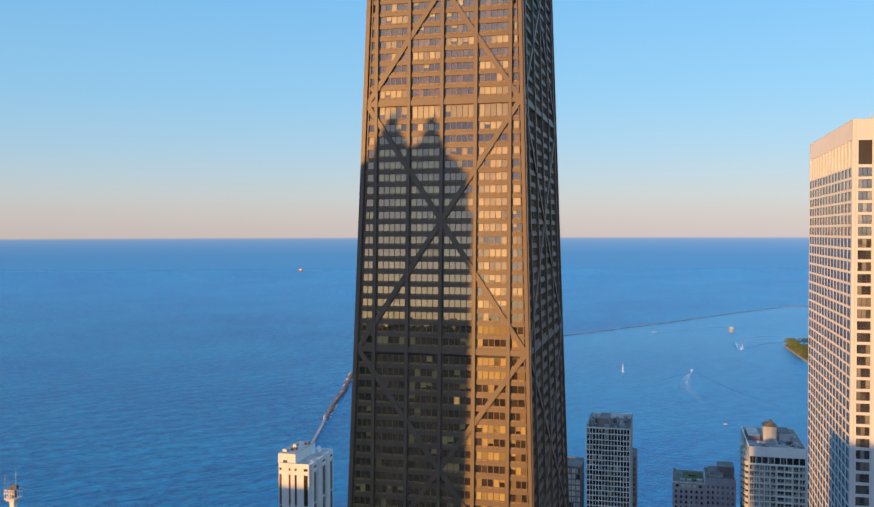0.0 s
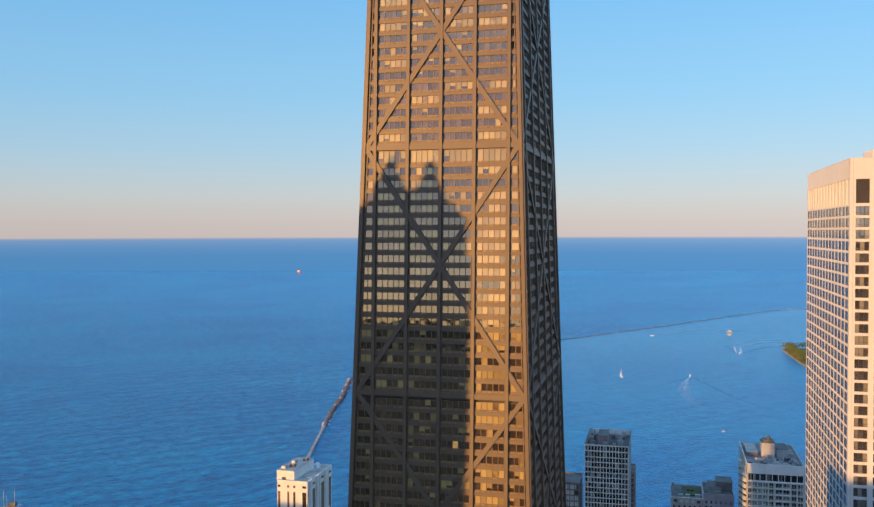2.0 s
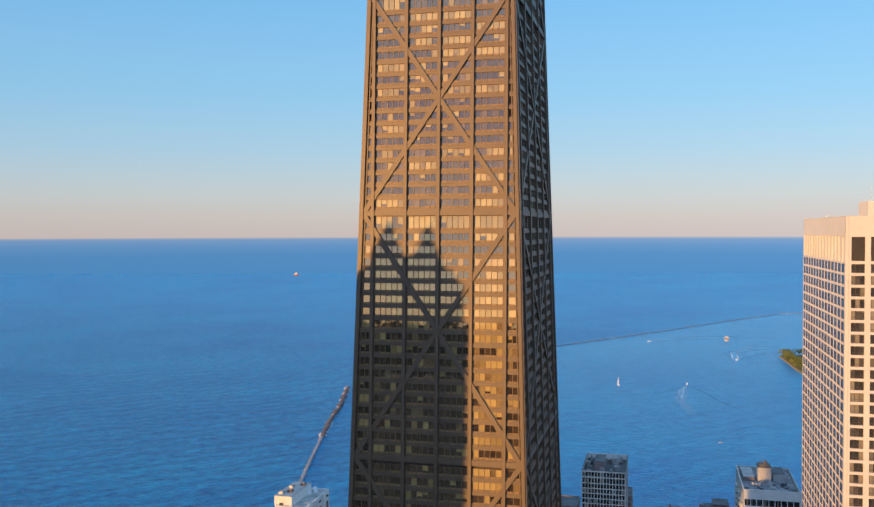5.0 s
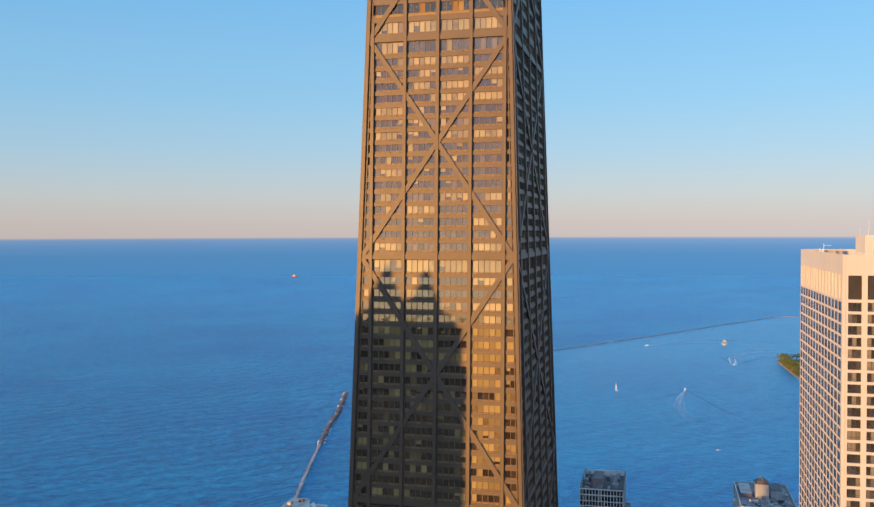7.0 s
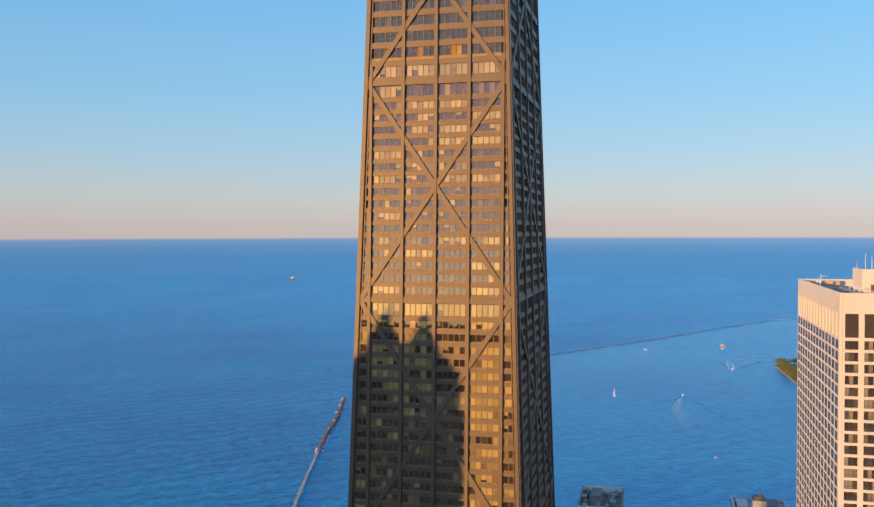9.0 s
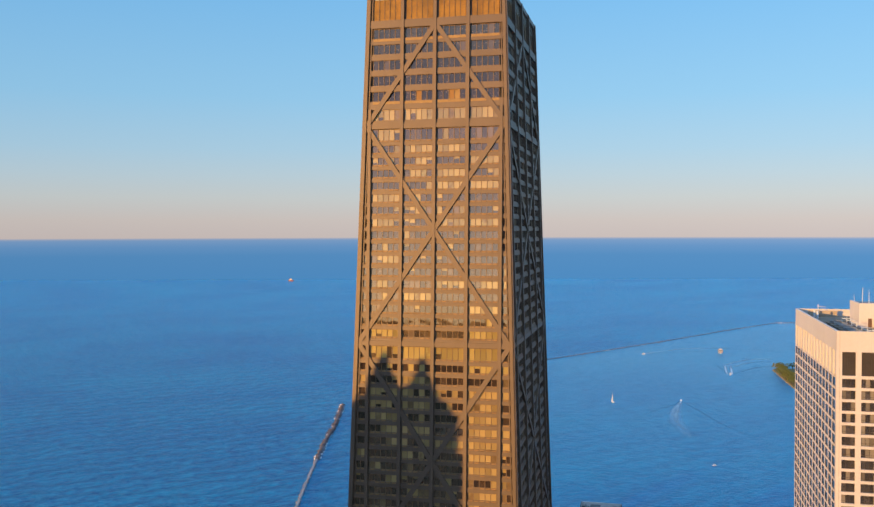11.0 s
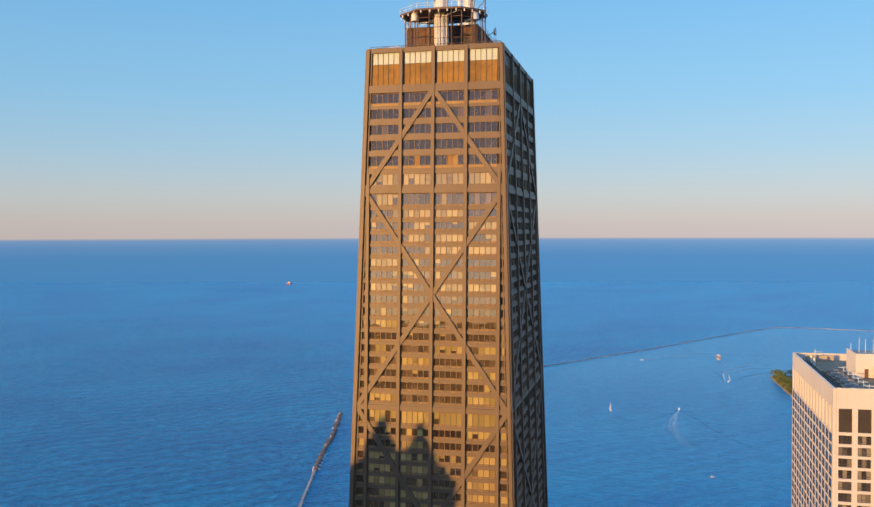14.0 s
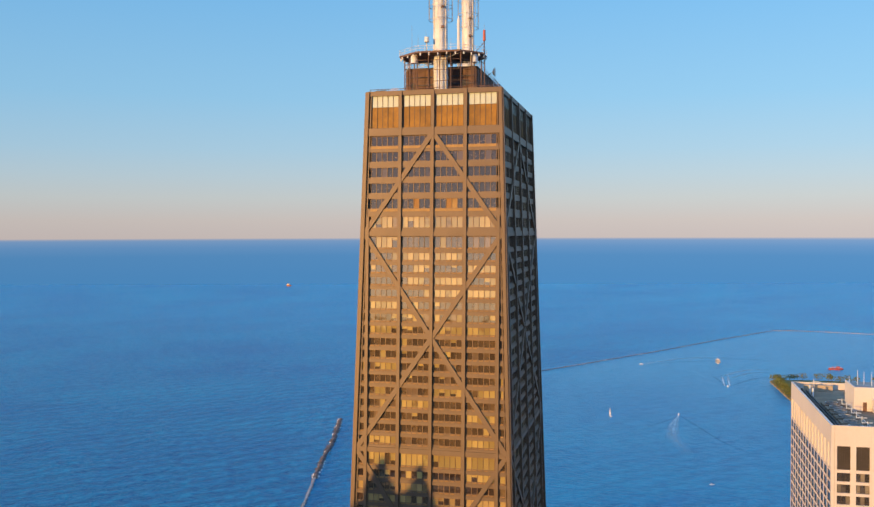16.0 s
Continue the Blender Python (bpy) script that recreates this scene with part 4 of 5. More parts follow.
    # rows of cooling fans with white pipes between the parapet and the roof house
    for i in range(6):
        y = 29.5 + i * 6.4
        f = thing("cooling_unit", "grey roof cooling unit with a round fan and white pipe", "cooling unit", "roof cooling units", at=(97.6, y, 262.1))
        part("casing", Geo().box(94.6, 100.4, y - 2.2, y + 2.2, 262.1, 262.75), M_ROOF_TAN, f)
        part("fan_ring", Geo().ring((97.2, y, 262.75), 1.5, 0.22, 0.45, 20), M_STEEL, f)
        part("hub", Geo().tube((97.2, y, 262.75), (97.2, y, 263.0), 0.4, 0.4, 10), M_ROOF, f)
        part("pipe", Geo().tube((100.0, y, 262.4), (100.0, y, 264.3), 0.1, n=6).tube((98.6, y, 263.9), (101.2, y, 263.9), 0.09, n=6), M_WHITE_PAINT, f, "white vent pipe")
    single("roof_rail", Geo().box(92.6, 92.9, 24, 86, 262.1, 263.0).box(93.7, 93.95, 27, 84, 262.1, 262.7), M_ROOF, "dark window-cleaning rail along the roof edge", "rail")
    single("roof_pipe_run", Geo().tube((101.2, 26, 262.5), (101.2, 54, 262.5), 0.2, n=8), M_STEEL, "grey pipe run on the roof", "pipe")
    for y in (76.0, 81.5):
        single("vent_stack", Geo().tube((94.5, y, 262.1), (94.5, y, 264.6), 0.3, 0.3, 10), M_WHITE_PAINT, "short white vent stack on the roof", "vent", "roof vents")
    t = thing("roof_antenna", "thin white T-shaped aerial at the back of the roof", "aerial", at=(96.0, 84.0, 262.1))
    part("pole", Geo().tube((96.0, 84.0, 262.1), (96.0, 84.0, 266.3), 0.1, n=6), M_WHITE_PAINT, t)
    part("arm", Geo().tube((95.7, 84.0, 265.5), (98.2, 84.0, 265.4), 0.08, n=6), M_WHITE_PAINT, t)
    # stands for the sunlit inside of the back parapet; tan carries that light
    single("parapet_inner_face", Geo().box(93.4, 101.9, 86.0, 86.4, 262.1, 264.0), M_TAN, "inner face of the back parapet, coloured tan as if sunlit", "wall")


def build_grid_tower():
    """Dark glass tower with a white frame grid, by the lake."""
    x0, x1, y0, y1, top = 5.8, 28.6, 266.4, 305.4, 133.5
    b = thing("grid_tower", "dark glass apartment tower with a white concrete grid", "apartment tower", at=(x0, y0, 0))
    part("core", Geo().box(x0 + 0.6, x1 - 0.6, y0 + 0.6, y1 - 0.3, 0, 130.4), M_GREY_CONC, b)
    rows = [(132.7, 130.2), (129.7, 126.9)] + [(126.5 - 2.7 * i, 124.2 - 2.7 * i) for i in range(45)]
    facade(b, "west", y0, (x0, x1), even(x0, x1, 14, 0.82, 0.2), rows, 0, top, M_WHITE_WALL, M_GLASS_CITY, M_BRONZE_DARK, 0.3, 1, 140, pier_out=0.12)
    facade(b, "south", x1, (y0 + 0.3, y1), even(y0, y1, 22, 0.84, 0.4), rows, 0, top, M_GREY_CONC, M_GLASS_CITY, M_BRONZE_DARK, 0.3, 1, 0)
    facade(b, "north", x0, (y0 + 0.3, y1), even(y0, y1, 22, 0.72, 0.4), rows, 0, top, M_WHITE_WALL, M_GLASS_CITY, M_BRONZE_DARK, 0.3, 1, 0)
    part("rear_wall", Geo().box(x0 + 0.3, x1 - 0.3, y1 - 0.3, y1, 0, top), M_WHITE_WALL, b)
    part("roof", Geo().box(x0 + 0.4, x1 - 0.4, y0 + 0.4, y1 - 0.3, 130.4, 130.7), M_ROOF, b)
    part("coping", Geo().box(x0 - 0.1, x0 + 0.45, y0 - 0.15, y1, top, top + 0.15).box(x0 + 0.45, x1 - 0.45, y0 - 0.15, y0 + 0.45, top, top + 0.15).box(x1 - 0.45, x1 + 0.1, y0 - 0.15, y1, top, top + 0.15), M_ROOF, b)
    p = thing("roof_house", "dark brown plant house on the apartment tower roof", "roof house", at=(12, 280, 130.7))
    part("wall", Geo().box(12.0, 17.2, 276.0, 292.0, 130.7, 136.0), M_BRICK_DARK, p)
    part("roof", Geo().box(11.9, 17.3, 275.9, 292.1, 136.0, 136.2), M_ROOF, p)
    rnd = random.Random(5)
    for i in range(26):
        x, y = rnd.uniform(7.5, 26.5), rnd.uniform(270, 302)
        if 11 < x < 18.5 and 275 < y < 293:
            continue
        w, d, h = rnd.uniform(0.8, 2.4), rnd.uniform(0.8, 3.0), rnd.uniform(0.8, 3.2)
        u = thing("roof_unit", "small dark plant unit on the apartment tower roof", "roof unit", "grid tower roof plant", at=(x, y, 130.7))
        m = rnd.choice((M_STEEL, M_ROOF, M_BRICK_DARK))
        part("casing", Geo().box(x - w / 2, x + w / 2, y - d / 2, y + d / 2, 130.7, 130.7 + h), m, u)
        part("fan_ring", Geo().ring((x, y, 130.7 + h), min(w, d) * 0.28, 0.1, 0.25, 12), M_STEEL, u)
    for x, y in ((20.5, 294), (23.5, 290), (25.0, 298)):
        c = thing("condenser", "pale round condenser on the apartment tower roof", "roof unit", "grid tower condensers", at=(x, y, 130.7))
        part("drum", Geo().tube((x, y, 130.7), (x, y, 133.6), 1.2, 1.1, 14), M_STEEL, c)
        part("top_ring", Geo().ring((x, y, 133.6), 0.9, 0.2, 0.3, 14), M_GREY_CONC, c)


def build_block(name, label, x0, x1, y0, y1, top, wall, n_w, n_n, pitch, tall, share=0.6, sides=("west", "north", "south"), first=1.4, spare=60, roof=None, low=0, leaves=2, glass=None):
    glass = glass or M_GLASS_CITY
    b = thing(name, label, "apartment block", at=(x0, y0, 0))
    part("core", Geo().box(x0 + 0.5, x1 - 0.5, y0 + 0.5, y1 - 0.3, 0, top - 0.9), wall, b)
    rows, z = [], top - first
    while z - tall > max(2, low):
        rows.append((z, z - tall))
        z -= pitch
    if "west" in sides:
        facade(b, "west", y0, (x0, x1), even(x0, x1, n_w, share, 0.4), rows, 0, top, wall, glass, M_BRONZE_DARK, 0.25, leaves, spare)
    if "north" in sides:
        facade(b, "north", x0, (y0 + 0.28, y1), even(y0, y1, n_n, share, 0.6), rows, 0, top, wall, glass, M_BRONZE_DARK, 0.25, leaves, 0)
    if "south" in sides:
        facade(b, "south", x1, (y0 + 0.28, y1), even(y0, y1, n_n, share, 0.6), rows, 0, top, wall, glass, M_BRONZE_DARK, 0.25, leaves, 0)
    part("rear_wall", Geo().box(x0 + 0.28, x1 - 0.28, y1 - 0.3, y1, 0, top), wall, b)
    part("roof", Geo().box(x0 + 0.28, x1 - 0.28, y0 + 0.28, y1 - 0.3, top - 0.9, top - 0.7), roof or M_ROOF, b)
    return b


def roof_box(name, label, category, x0, x1, y0, y1, z0, z1, wall, roof=None, group=""):
    r = thing(name, label, category, group, at=(x0, y0, z0))
    part("wall", Geo().box(x0, x1, y0, y1, z0, z1), wall, r)
    part("roof", Geo().box(x0 - 0.15, x1 + 0.15, y0 - 0.15, y1 + 0.15, z1, z1 + 0.2), roof or M_ROOF, r)
    return r


def build_beige_tower():
    """Beige apartment tower with balconies, a glazed top floor and round bays on its north side."""
    x0, x1, y0, y1, top = 89.8, 119.0, 292.0, 343.0, 121.5
    b = thing("beige_tower", "beige precast apartment tower with balconies and a glazed top floor", "apartment tower", at=(x0, y0, 0))
    part("core", Geo().box(x0 + 0.6, x1 - 0.6, y0 + 0.6, y1 - 0.3, 0, 112.0).box(x0 + 0.6, x1 - 0.6, y0 + 1.6, y1 - 0.3, 112.0, 119.6), M_BEIGE, b)
    rows = [(111.7 - 3.3 * i, 109.2 - 3.3 * i) for i in range(32)]
    cols = [(90.5, 92.4), (92.7, 95.1), (95.7, 97.6), (98.2, 100.5), (101.2, 103.4), (104.5, 107.7), (108.3, 111.5), (112.5, 114.9), (115.6, 118.2)]
    facade(b, "west", y0, (x0, x1), cols, rows, 0, 112.2, M_BEIGE, M_GLASS_CITY, M_WHITE_WALL, 0.3, 2, 108, rail=0.7)
    facade(b, "west", y0 + 0.5, (x0 + 0.3, x1 - 0.3), even(x0, x1, 9, 0.9, 0.6), [(116.3, 112.7)], 112.2, top, M_WHITE_WALL, M_GLASS_PLAIN, M_BRONZE_DARK, 0.4, 3, 9)
    facade(b, "north", x0, (y0 + 0.32, y1), even(y0, y1, 13, 0.5, 0.8), rows, 0, top, M_BEIGE, M_GLASS_CITY, M_WHITE_WALL, 0.3, 2, 0)
    part("south_wall", Geo().box(x1 - 0.3, x1, y0 + 0.4, y1 - 0.3, 0, top).box(x0 + 0.3, x1, y1 - 0.3, y1, 0, top), M_BEIGE, b)
    part("balcony", Geo().box(x0 + 0.4, x1 - 0.4, y0 - 0.7, y0 + 0.5, 112.2, 112.5), M_WHITE_WALL, b)
    for i in range(30):
        z = 108.9 - 3.3 * i
        part("balcony", Geo().box(104.2, 111.8, y0 - 1.3, y0, z, z + 0.2), M_WHITE_WALL, b, "white balcony slab")
        rail = Geo().box(104.2, 111.8, y0 - 1.3, y0 - 1.24, z + 1.0, z + 1.07)
        for k in range(9):
            rail.box(104.2 + k * 0.95 - 0.02, 104.2 + k * 0.95 + 0.02, y0 - 1.3, y0 - 1.25, z + 0.2, z + 1.0)
        part("balcony_rail", rail, M_WHITE_PAINT, b)
    for y in (297.5, 312.0, 327.0):
        for i in range(32):
            z = 113.0 - 3.3 * i
            ring = [(x0 - 1.7 * math.sin(a), y + 3.4 * math.cos(a)) for a in [math.pi * k / 7 for k in range(8)]]
            if i < 9 or i % 4 == 0:
                part("bay", Geo().prism([(x, yy, z - (2.1 if i < 9 else 8)) for x, yy in ring[::-1]], [(x, yy, z) for x, yy in ring[::-1]]), M_BEIGE, b, "beige rounded balcony bay")
        part("bay_glass", Geo().prism([(x0 - 1.4 * math.sin(math.pi * k / 7), y + 2.8 * math.cos(math.pi * k / 7), 4) for k in range(7, -1, -1)],
                                      [(x0 - 1.4 * math.sin(math.pi * k / 7), y + 2.8 * math.cos(math.pi * k / 7), 112.4) for k in range(7, -1, -1)]), M_GLASS_CITY, b)
        part("bay_roof", Geo().prism([(x0 - 1.8 * math.sin(math.pi * k / 7), y + 3.6 * math.cos(math.pi * k / 7), 114.6) for k in range(7, -1, -1)],
                                     [(x0 - 1.8 * math.sin(math.pi * k / 7), y + 3.6 * math.cos(math.pi * k / 7), 115.0) for k in range(7, -1, -1)]), M_BEIGE, b)
    part("roof", Geo().box(x0 + 0.4, x1 - 0.4, y0 + 1.2, y1 - 0.4, 119.6, 119.9), M_ROOF_MID, b)
    part("parapet", Geo().box(x0, x0 + 0.4, y0 + 0.5, y1, 117.0, top + 0.15).box(x0 + 0.4, x1, y0 + 0.45, y0 + 0.9, top, top + 0.15), M_WHITE_WALL, b)
    h = thing("roof_house", "pale square lift house on the beige tower roof", "roof house", at=(99, 318, 119.9))
    part("wall", Geo().box(99.6, 106.6, 316.0, 325.0, 119.9, 127.8), M_GREY_CONC, h)
    part("roof", Geo().box(99.3, 106.9, 315.7, 325.3, 127.8, 128.1), M_ROOF, h)
    part("plant_cabin", Geo().box(100.4, 105.6, 317.2, 323.0, 128.1, 129.4), M_ROOF, h, "dark lift motor cabin")
    part("tank", Geo().tube((103.6, 319, 129.4), (103.6, 319, 131.4), 1.1, 0.7, 12), M_ROOF, h)
    part("aerial", Geo().tube((101.2, 318, 129), (101.2, 318, 133.4), 0.14, 0.08, 6), M_RUST, h)
    roof_box("roof_house", "low grey plant house on the beige tower roof", "roof house", 108.0, 114.0, 318.0, 334.0, 119.9, 124.0, M_GREY_CONC)
    roof_box("roof_house", "low brown plant house on the beige tower roof", "roof house", 91.8, 97.6, 316.0, 337.0, 119.9, 122.2, M_BRICK_DARK, M_ROOF_PALE)
    rnd = random.Random(9)
    for i in range(34):
        x, y = rnd.uniform(92, 117), rnd.uniform(296, 340)
        if y > 312 and x < 115.5 and not (97.9 < x < 99.0):
            x, y = rnd.uniform(98.5, 117), rnd.uniform(297, 314)
        w, d, hh = rnd.uniform(1, 2.6), rnd.uniform(1, 2.4), rnd.uniform(0.8, 1.8)
        u = thing("roof_unit", "small grey plant unit on the beige tower roof", "roof unit", "beige tower roof plant", at=(x, y, 119.9))
        part("casing", Geo().box(x - w / 2, x + w / 2, y - d / 2, y + d / 2, 119.9, 119.9 + hh), rnd.choice((M_STEEL, M_ROOF, M_GREY_CONC)), u)
        part("fan_ring", Geo().ring((x, y, 119.9 + hh), 0.35, 0.08, 0.2, 12), M_STEEL, u)


def build_white_tower():
    x0, x1, y0, y1, top = -158.2, -140.6, 239.0, 276.0, 111.0
    b = thing("white_tower", "white apartment tower with dark vertical window strips", "apartment tower", at=(x0, y0, 0))
    part("core", Geo().box(x0 + 0.6, x1 - 0.6, y0 + 0.6, y1 - 0.3, 0, 110.0), M_WHITE_WALL, b)
    rows = [(108.4, 107.0)] + [(104.9 - 17.4 * i, 87.9 - 17.4 * i) for i in range(6)]
    facade(b, "west", y0, (x0, x1), [(-157.8, -156.4), (-152.4, -151.2), (-148.9, -147.6), (-143.6, -141.2)], rows, 0, top, M_WHITE_WALL, M_GLASS_BRONZE, M_BRONZE_DARK, 0.4, 1, 60)
    facade(b, "south", x1, (y0 + 0.42, y1), [(244.5, 250.5), (254.6, 255.6), (258.0, 264.0), (267.4, 268.4), (270.4, 275.2)], rows, 0, top, M_WHITE_WALL, M_GLASS_BRONZE, M_BRONZE_DARK, 0.4, 2, 60)
    facade(b, "north", x0, (y0 + 0.42, y1), even(y0, y1, 5, 0.5, 1.0), rows, 0, top, M_WHITE_WALL, M_GLASS_BRONZE, M_BRONZE_DARK, 0.4, 2, 0)
    for y, r in ((242.4, 1.5), (252.5, 1.3), (256.8, 0.9), (265.7, 1.2), (269.4, 0.7)):
        half = [(x1 + r * math.sin(math.pi * k / 8), y - r * math.cos(math.pi * k / 8)) for k in range(9)]
        part("pilaster", Geo().prism([(px, py, 0) for px, py in half], [(px, py, top + 0.2) for px, py in half]), M_WHITE_WALL, b, "white half-round pilaster", smooth=False)
    part("rear_wall", Geo().box(x0 + 0.4, x1 - 0.4, y1 - 0.3, y1, 0, top), M_WHITE_WALL, b)
    part("roof", Geo().box(x0 + 0.42, x1 - 0.42, y0 + 0.42, y1 - 0.3, 110.0, 110.25), M_ROOF_PALE, b)
    h = roof_box("roof_house", "white stucco plant house on the white tower roof", "roof house", -159.4, -149.2, 241.2, 270.0, 110.25, 115.6, M_WHITE_WALL, M_ROOF_PALE)
    part("louvre_panel", Geo().box(-156.5, -154.0, 241.1, 241.2, 110.4, 112.0), M_ROOF, h)
    for i, (x, y, w, d, hh) in enumerate(((-157, 246, 2.5, 3, 1.2), (-153.6, 250, 3, 3, 1.0), (-156, 258, 2, 4, 1.4), (-151.6, 264, 2.5, 3, 1.1))):
        u = thing("roof_unit", "dark plant unit on the white tower plant house", "roof unit", "white tower roof plant", at=(x, y, 115.8))
        part("casing", Geo().box(x - w / 2, x + w / 2, y - d / 2, y + d / 2, 115.8, 115.8 + hh), M_RUST if i % 2 else M_STEEL, u)
        part("fan_ring", Geo().ring((x, y, 115.8 + hh), 0.6, 0.12, 0.25, 12), M_STEEL, u)
    for x, y in ((-147.0, 262.0), (-144.6, 266.0), (-147.2, 271.0)):
        d = thing("satellite_dish", "white satellite dish on the white tower roof", "satellite dish", "white tower dishes", at=(x, y, 110.25))
        part("reflector", Geo().tube((x, y - 0.2, 112.2), (x, y - 0.55, 112.4), 0.1, 1.3, 14), M_WHITE_PAINT, d)
        part("post", Geo().tube((x, y, 110.25), (x, y, 112.3), 0.14, n=6), M_STEEL, d)
    single("roof_deck", Geo().box(-148.4, -142.4, 249.0, 259.0, 110.25, 110.5), M_STEEL, "blue-grey raised deck on the white tower roof", "roof deck")


def build_comms_tower():
    x, y = -302.6, 208.0
    c = thing("comms_tower", "slim white tower top with a railed head and antennas", "tower", at=(x, y, 0))
    part("base", Geo().box(x - 9, x + 9, y - 7, y + 9, 0, 60), M_BEIGE, c)
    part("shaft", Geo().box(x - 1.4, x + 1.4, y - 1.4, y + 1.4, 60, 89.0), M_WHITE_WALL, c)
    part("head", Geo().prism([(x + 2.6 * i, y + 2.6 * j, 89.0) for i, j in ((-1, -1), (1, -1), (1, 1), (-1, 1))], [(x + 3.4 * i, y + 3.4 * j, 90.6) for i, j in ((-1, -1), (1, -1), (1, 1), (-1, 1))]), M_WHITE_WALL, c)
    for s in (-1, 1):
        for t in range(5):
            part("rail_post", Geo().box(x - 3.2 + t * 1.6 - 0.12, x - 3.2 + t * 1.6 + 0.12, y + s * 3.2 - 0.1, y + s * 3.2 + 0.1, 90.6, 95.2), M_WHITE_WALL, c)
        part("rail", Geo().box(x - 3.4, x + 3.4, y + s * 3.2 - 0.12, y + s * 3.2 + 0.12, 93.2, 93.7).box(x - 3.4, x + 3.4, y + s * 3.2 - 0.12, y + s * 3.2 + 0.12, 95.2, 95.5), M_WHITE_WALL, c)
    part("tank", Geo().tube((x - 0.4, y, 90.6), (x - 0.4, y, 96.0), 1.7, 1.7, 14).tube((x - 0.4, y, 96.0), (x - 0.4, y, 97.6), 1.7, 0.9, 14), M_RUST, c, "rusty round tank")
    part("drum_antenna", Geo().tube((x + 1.9, y - 1.6, 96.6), (x + 1.9, y + 0.6, 96.6), 1.5, 1.3, 14), M_ROOF, c, "dark round drum antenna")
    part("drum_post", Geo().tube((x + 1.9, y, 90.6), (x + 1.9, y, 95.4), 0.3, n=6), M_RUST, c)
    for k in range(8):
        k0 = -3.3 + 0.94 * k
        part("lattice_bar", Geo().tube((x + k0, y - 3.35, 90.6), (x - k0, y - 3.35, 95.2), 0.1, n=4), M_WHITE_WALL, c)
    for dx, h in ((-3.6, 104.5), (-1.6, 102.0), (3.5, 107.0)):
        part("aerial", Geo().tube((x + dx, y - 2, 93), (x + dx, y - 2, h), 0.13, 0.08, 6), M_STEEL, c)


build_marble_tower()
build_grid_tower()
build_beige_tower()
build_white_tower()
build_comms_tower()
build_block("slab_block", "grey concrete slab block behind the grid tower", 22.0, 30.6, 312.0, 330.0, 108.3, M_BRICK_DARK, 4, 8, 2.9, 1.7)
build_block("bronze_block", "dark bronze glass block with a blue-grey roof", -14.0, -0.4, 305.0, 326.5, 101.8, M_BRICK_DARK, 5, 8, 3.3, 2.7, 0.84, roof=M_ROOF, glass=M_GLASS_PALE)
build_block("brick_block", "dark brown brick block with a stepped top", 51.0, 69.5, 341.0, 372.0, 86.4, M_BRICK_MAUVE, 6, 10, 3.2, 1.8, 0.42, first=4.2)
build_block("brick_tower", "dark brown brick stair tower of the stepped block", 69.5, 87.0, 341.0, 368.0, 90.2, M_BRICK_MAUVE, 6, 10, 3.2, 1.8, 0.42, first=4.2)
_band = thing("parapet_band", "pale mauve terrace parapet of the stepped block", "parapet", at=(51.0, 341.0, 81.8))
part("panel", Geo().box(50.9, 69.4, 340.86, 340.99, 82.3, 86.7), M_GREY_CONC, _band)
part("cap", Geo().box(50.8, 69.5, 340.8, 341.3, 86.7, 86.95), M_WHITE_WALL, _band)
for _i in range(5):
    part("opening", Geo().box(52.6 + 3.3 * _i, 54.6 + 3.3 * _i, 340.8, 340.86, 84.0, 85.6), M_GLASS_PALE, _band, "pale terrace window")
roof_box("roof_terrace_wall", "grey-mauve terrace wall on the stepped block", "roof wall", 51.6, 53.0, 342, 370, 85.6, 87.6, M_BRICK_MAUVE)
single("roof_garden", Geo().box(57.5, 68.8, 350.0, 369.0, 85.5, 86.3).box(60.5, 64.5, 358.0, 366.0, 86.3, 87.2), M_PLANTING, "green planted roof garden on the stepped block", "roof garden")
roof_box("roof_house", "grey lift house on the stepped block", "roof house", 72.5, 80.0, 346.0, 364.0, 89.4, 91.8, M_GREY_CONC)
roof_box("roof_house", "tall dark stair house on the stepped block", "roof house", 77.5, 86.8, 352.0, 366.0, 89.4, 94.4, M_BRICK_DARK)
for _x, _y, _w in ((55.5, 344.5, 2.4), (59.5, 344.5, 2.2), (65.0, 345.5, 3.2)):
    roof_box("roof_unit", "pale plant box on the stepped block", "roof unit", _x, _x + _w, _y, _y + 2.2, 85.5, 87.4, M_GREY_CONC, M_ROOF_PALE, "stepped block roof plant")


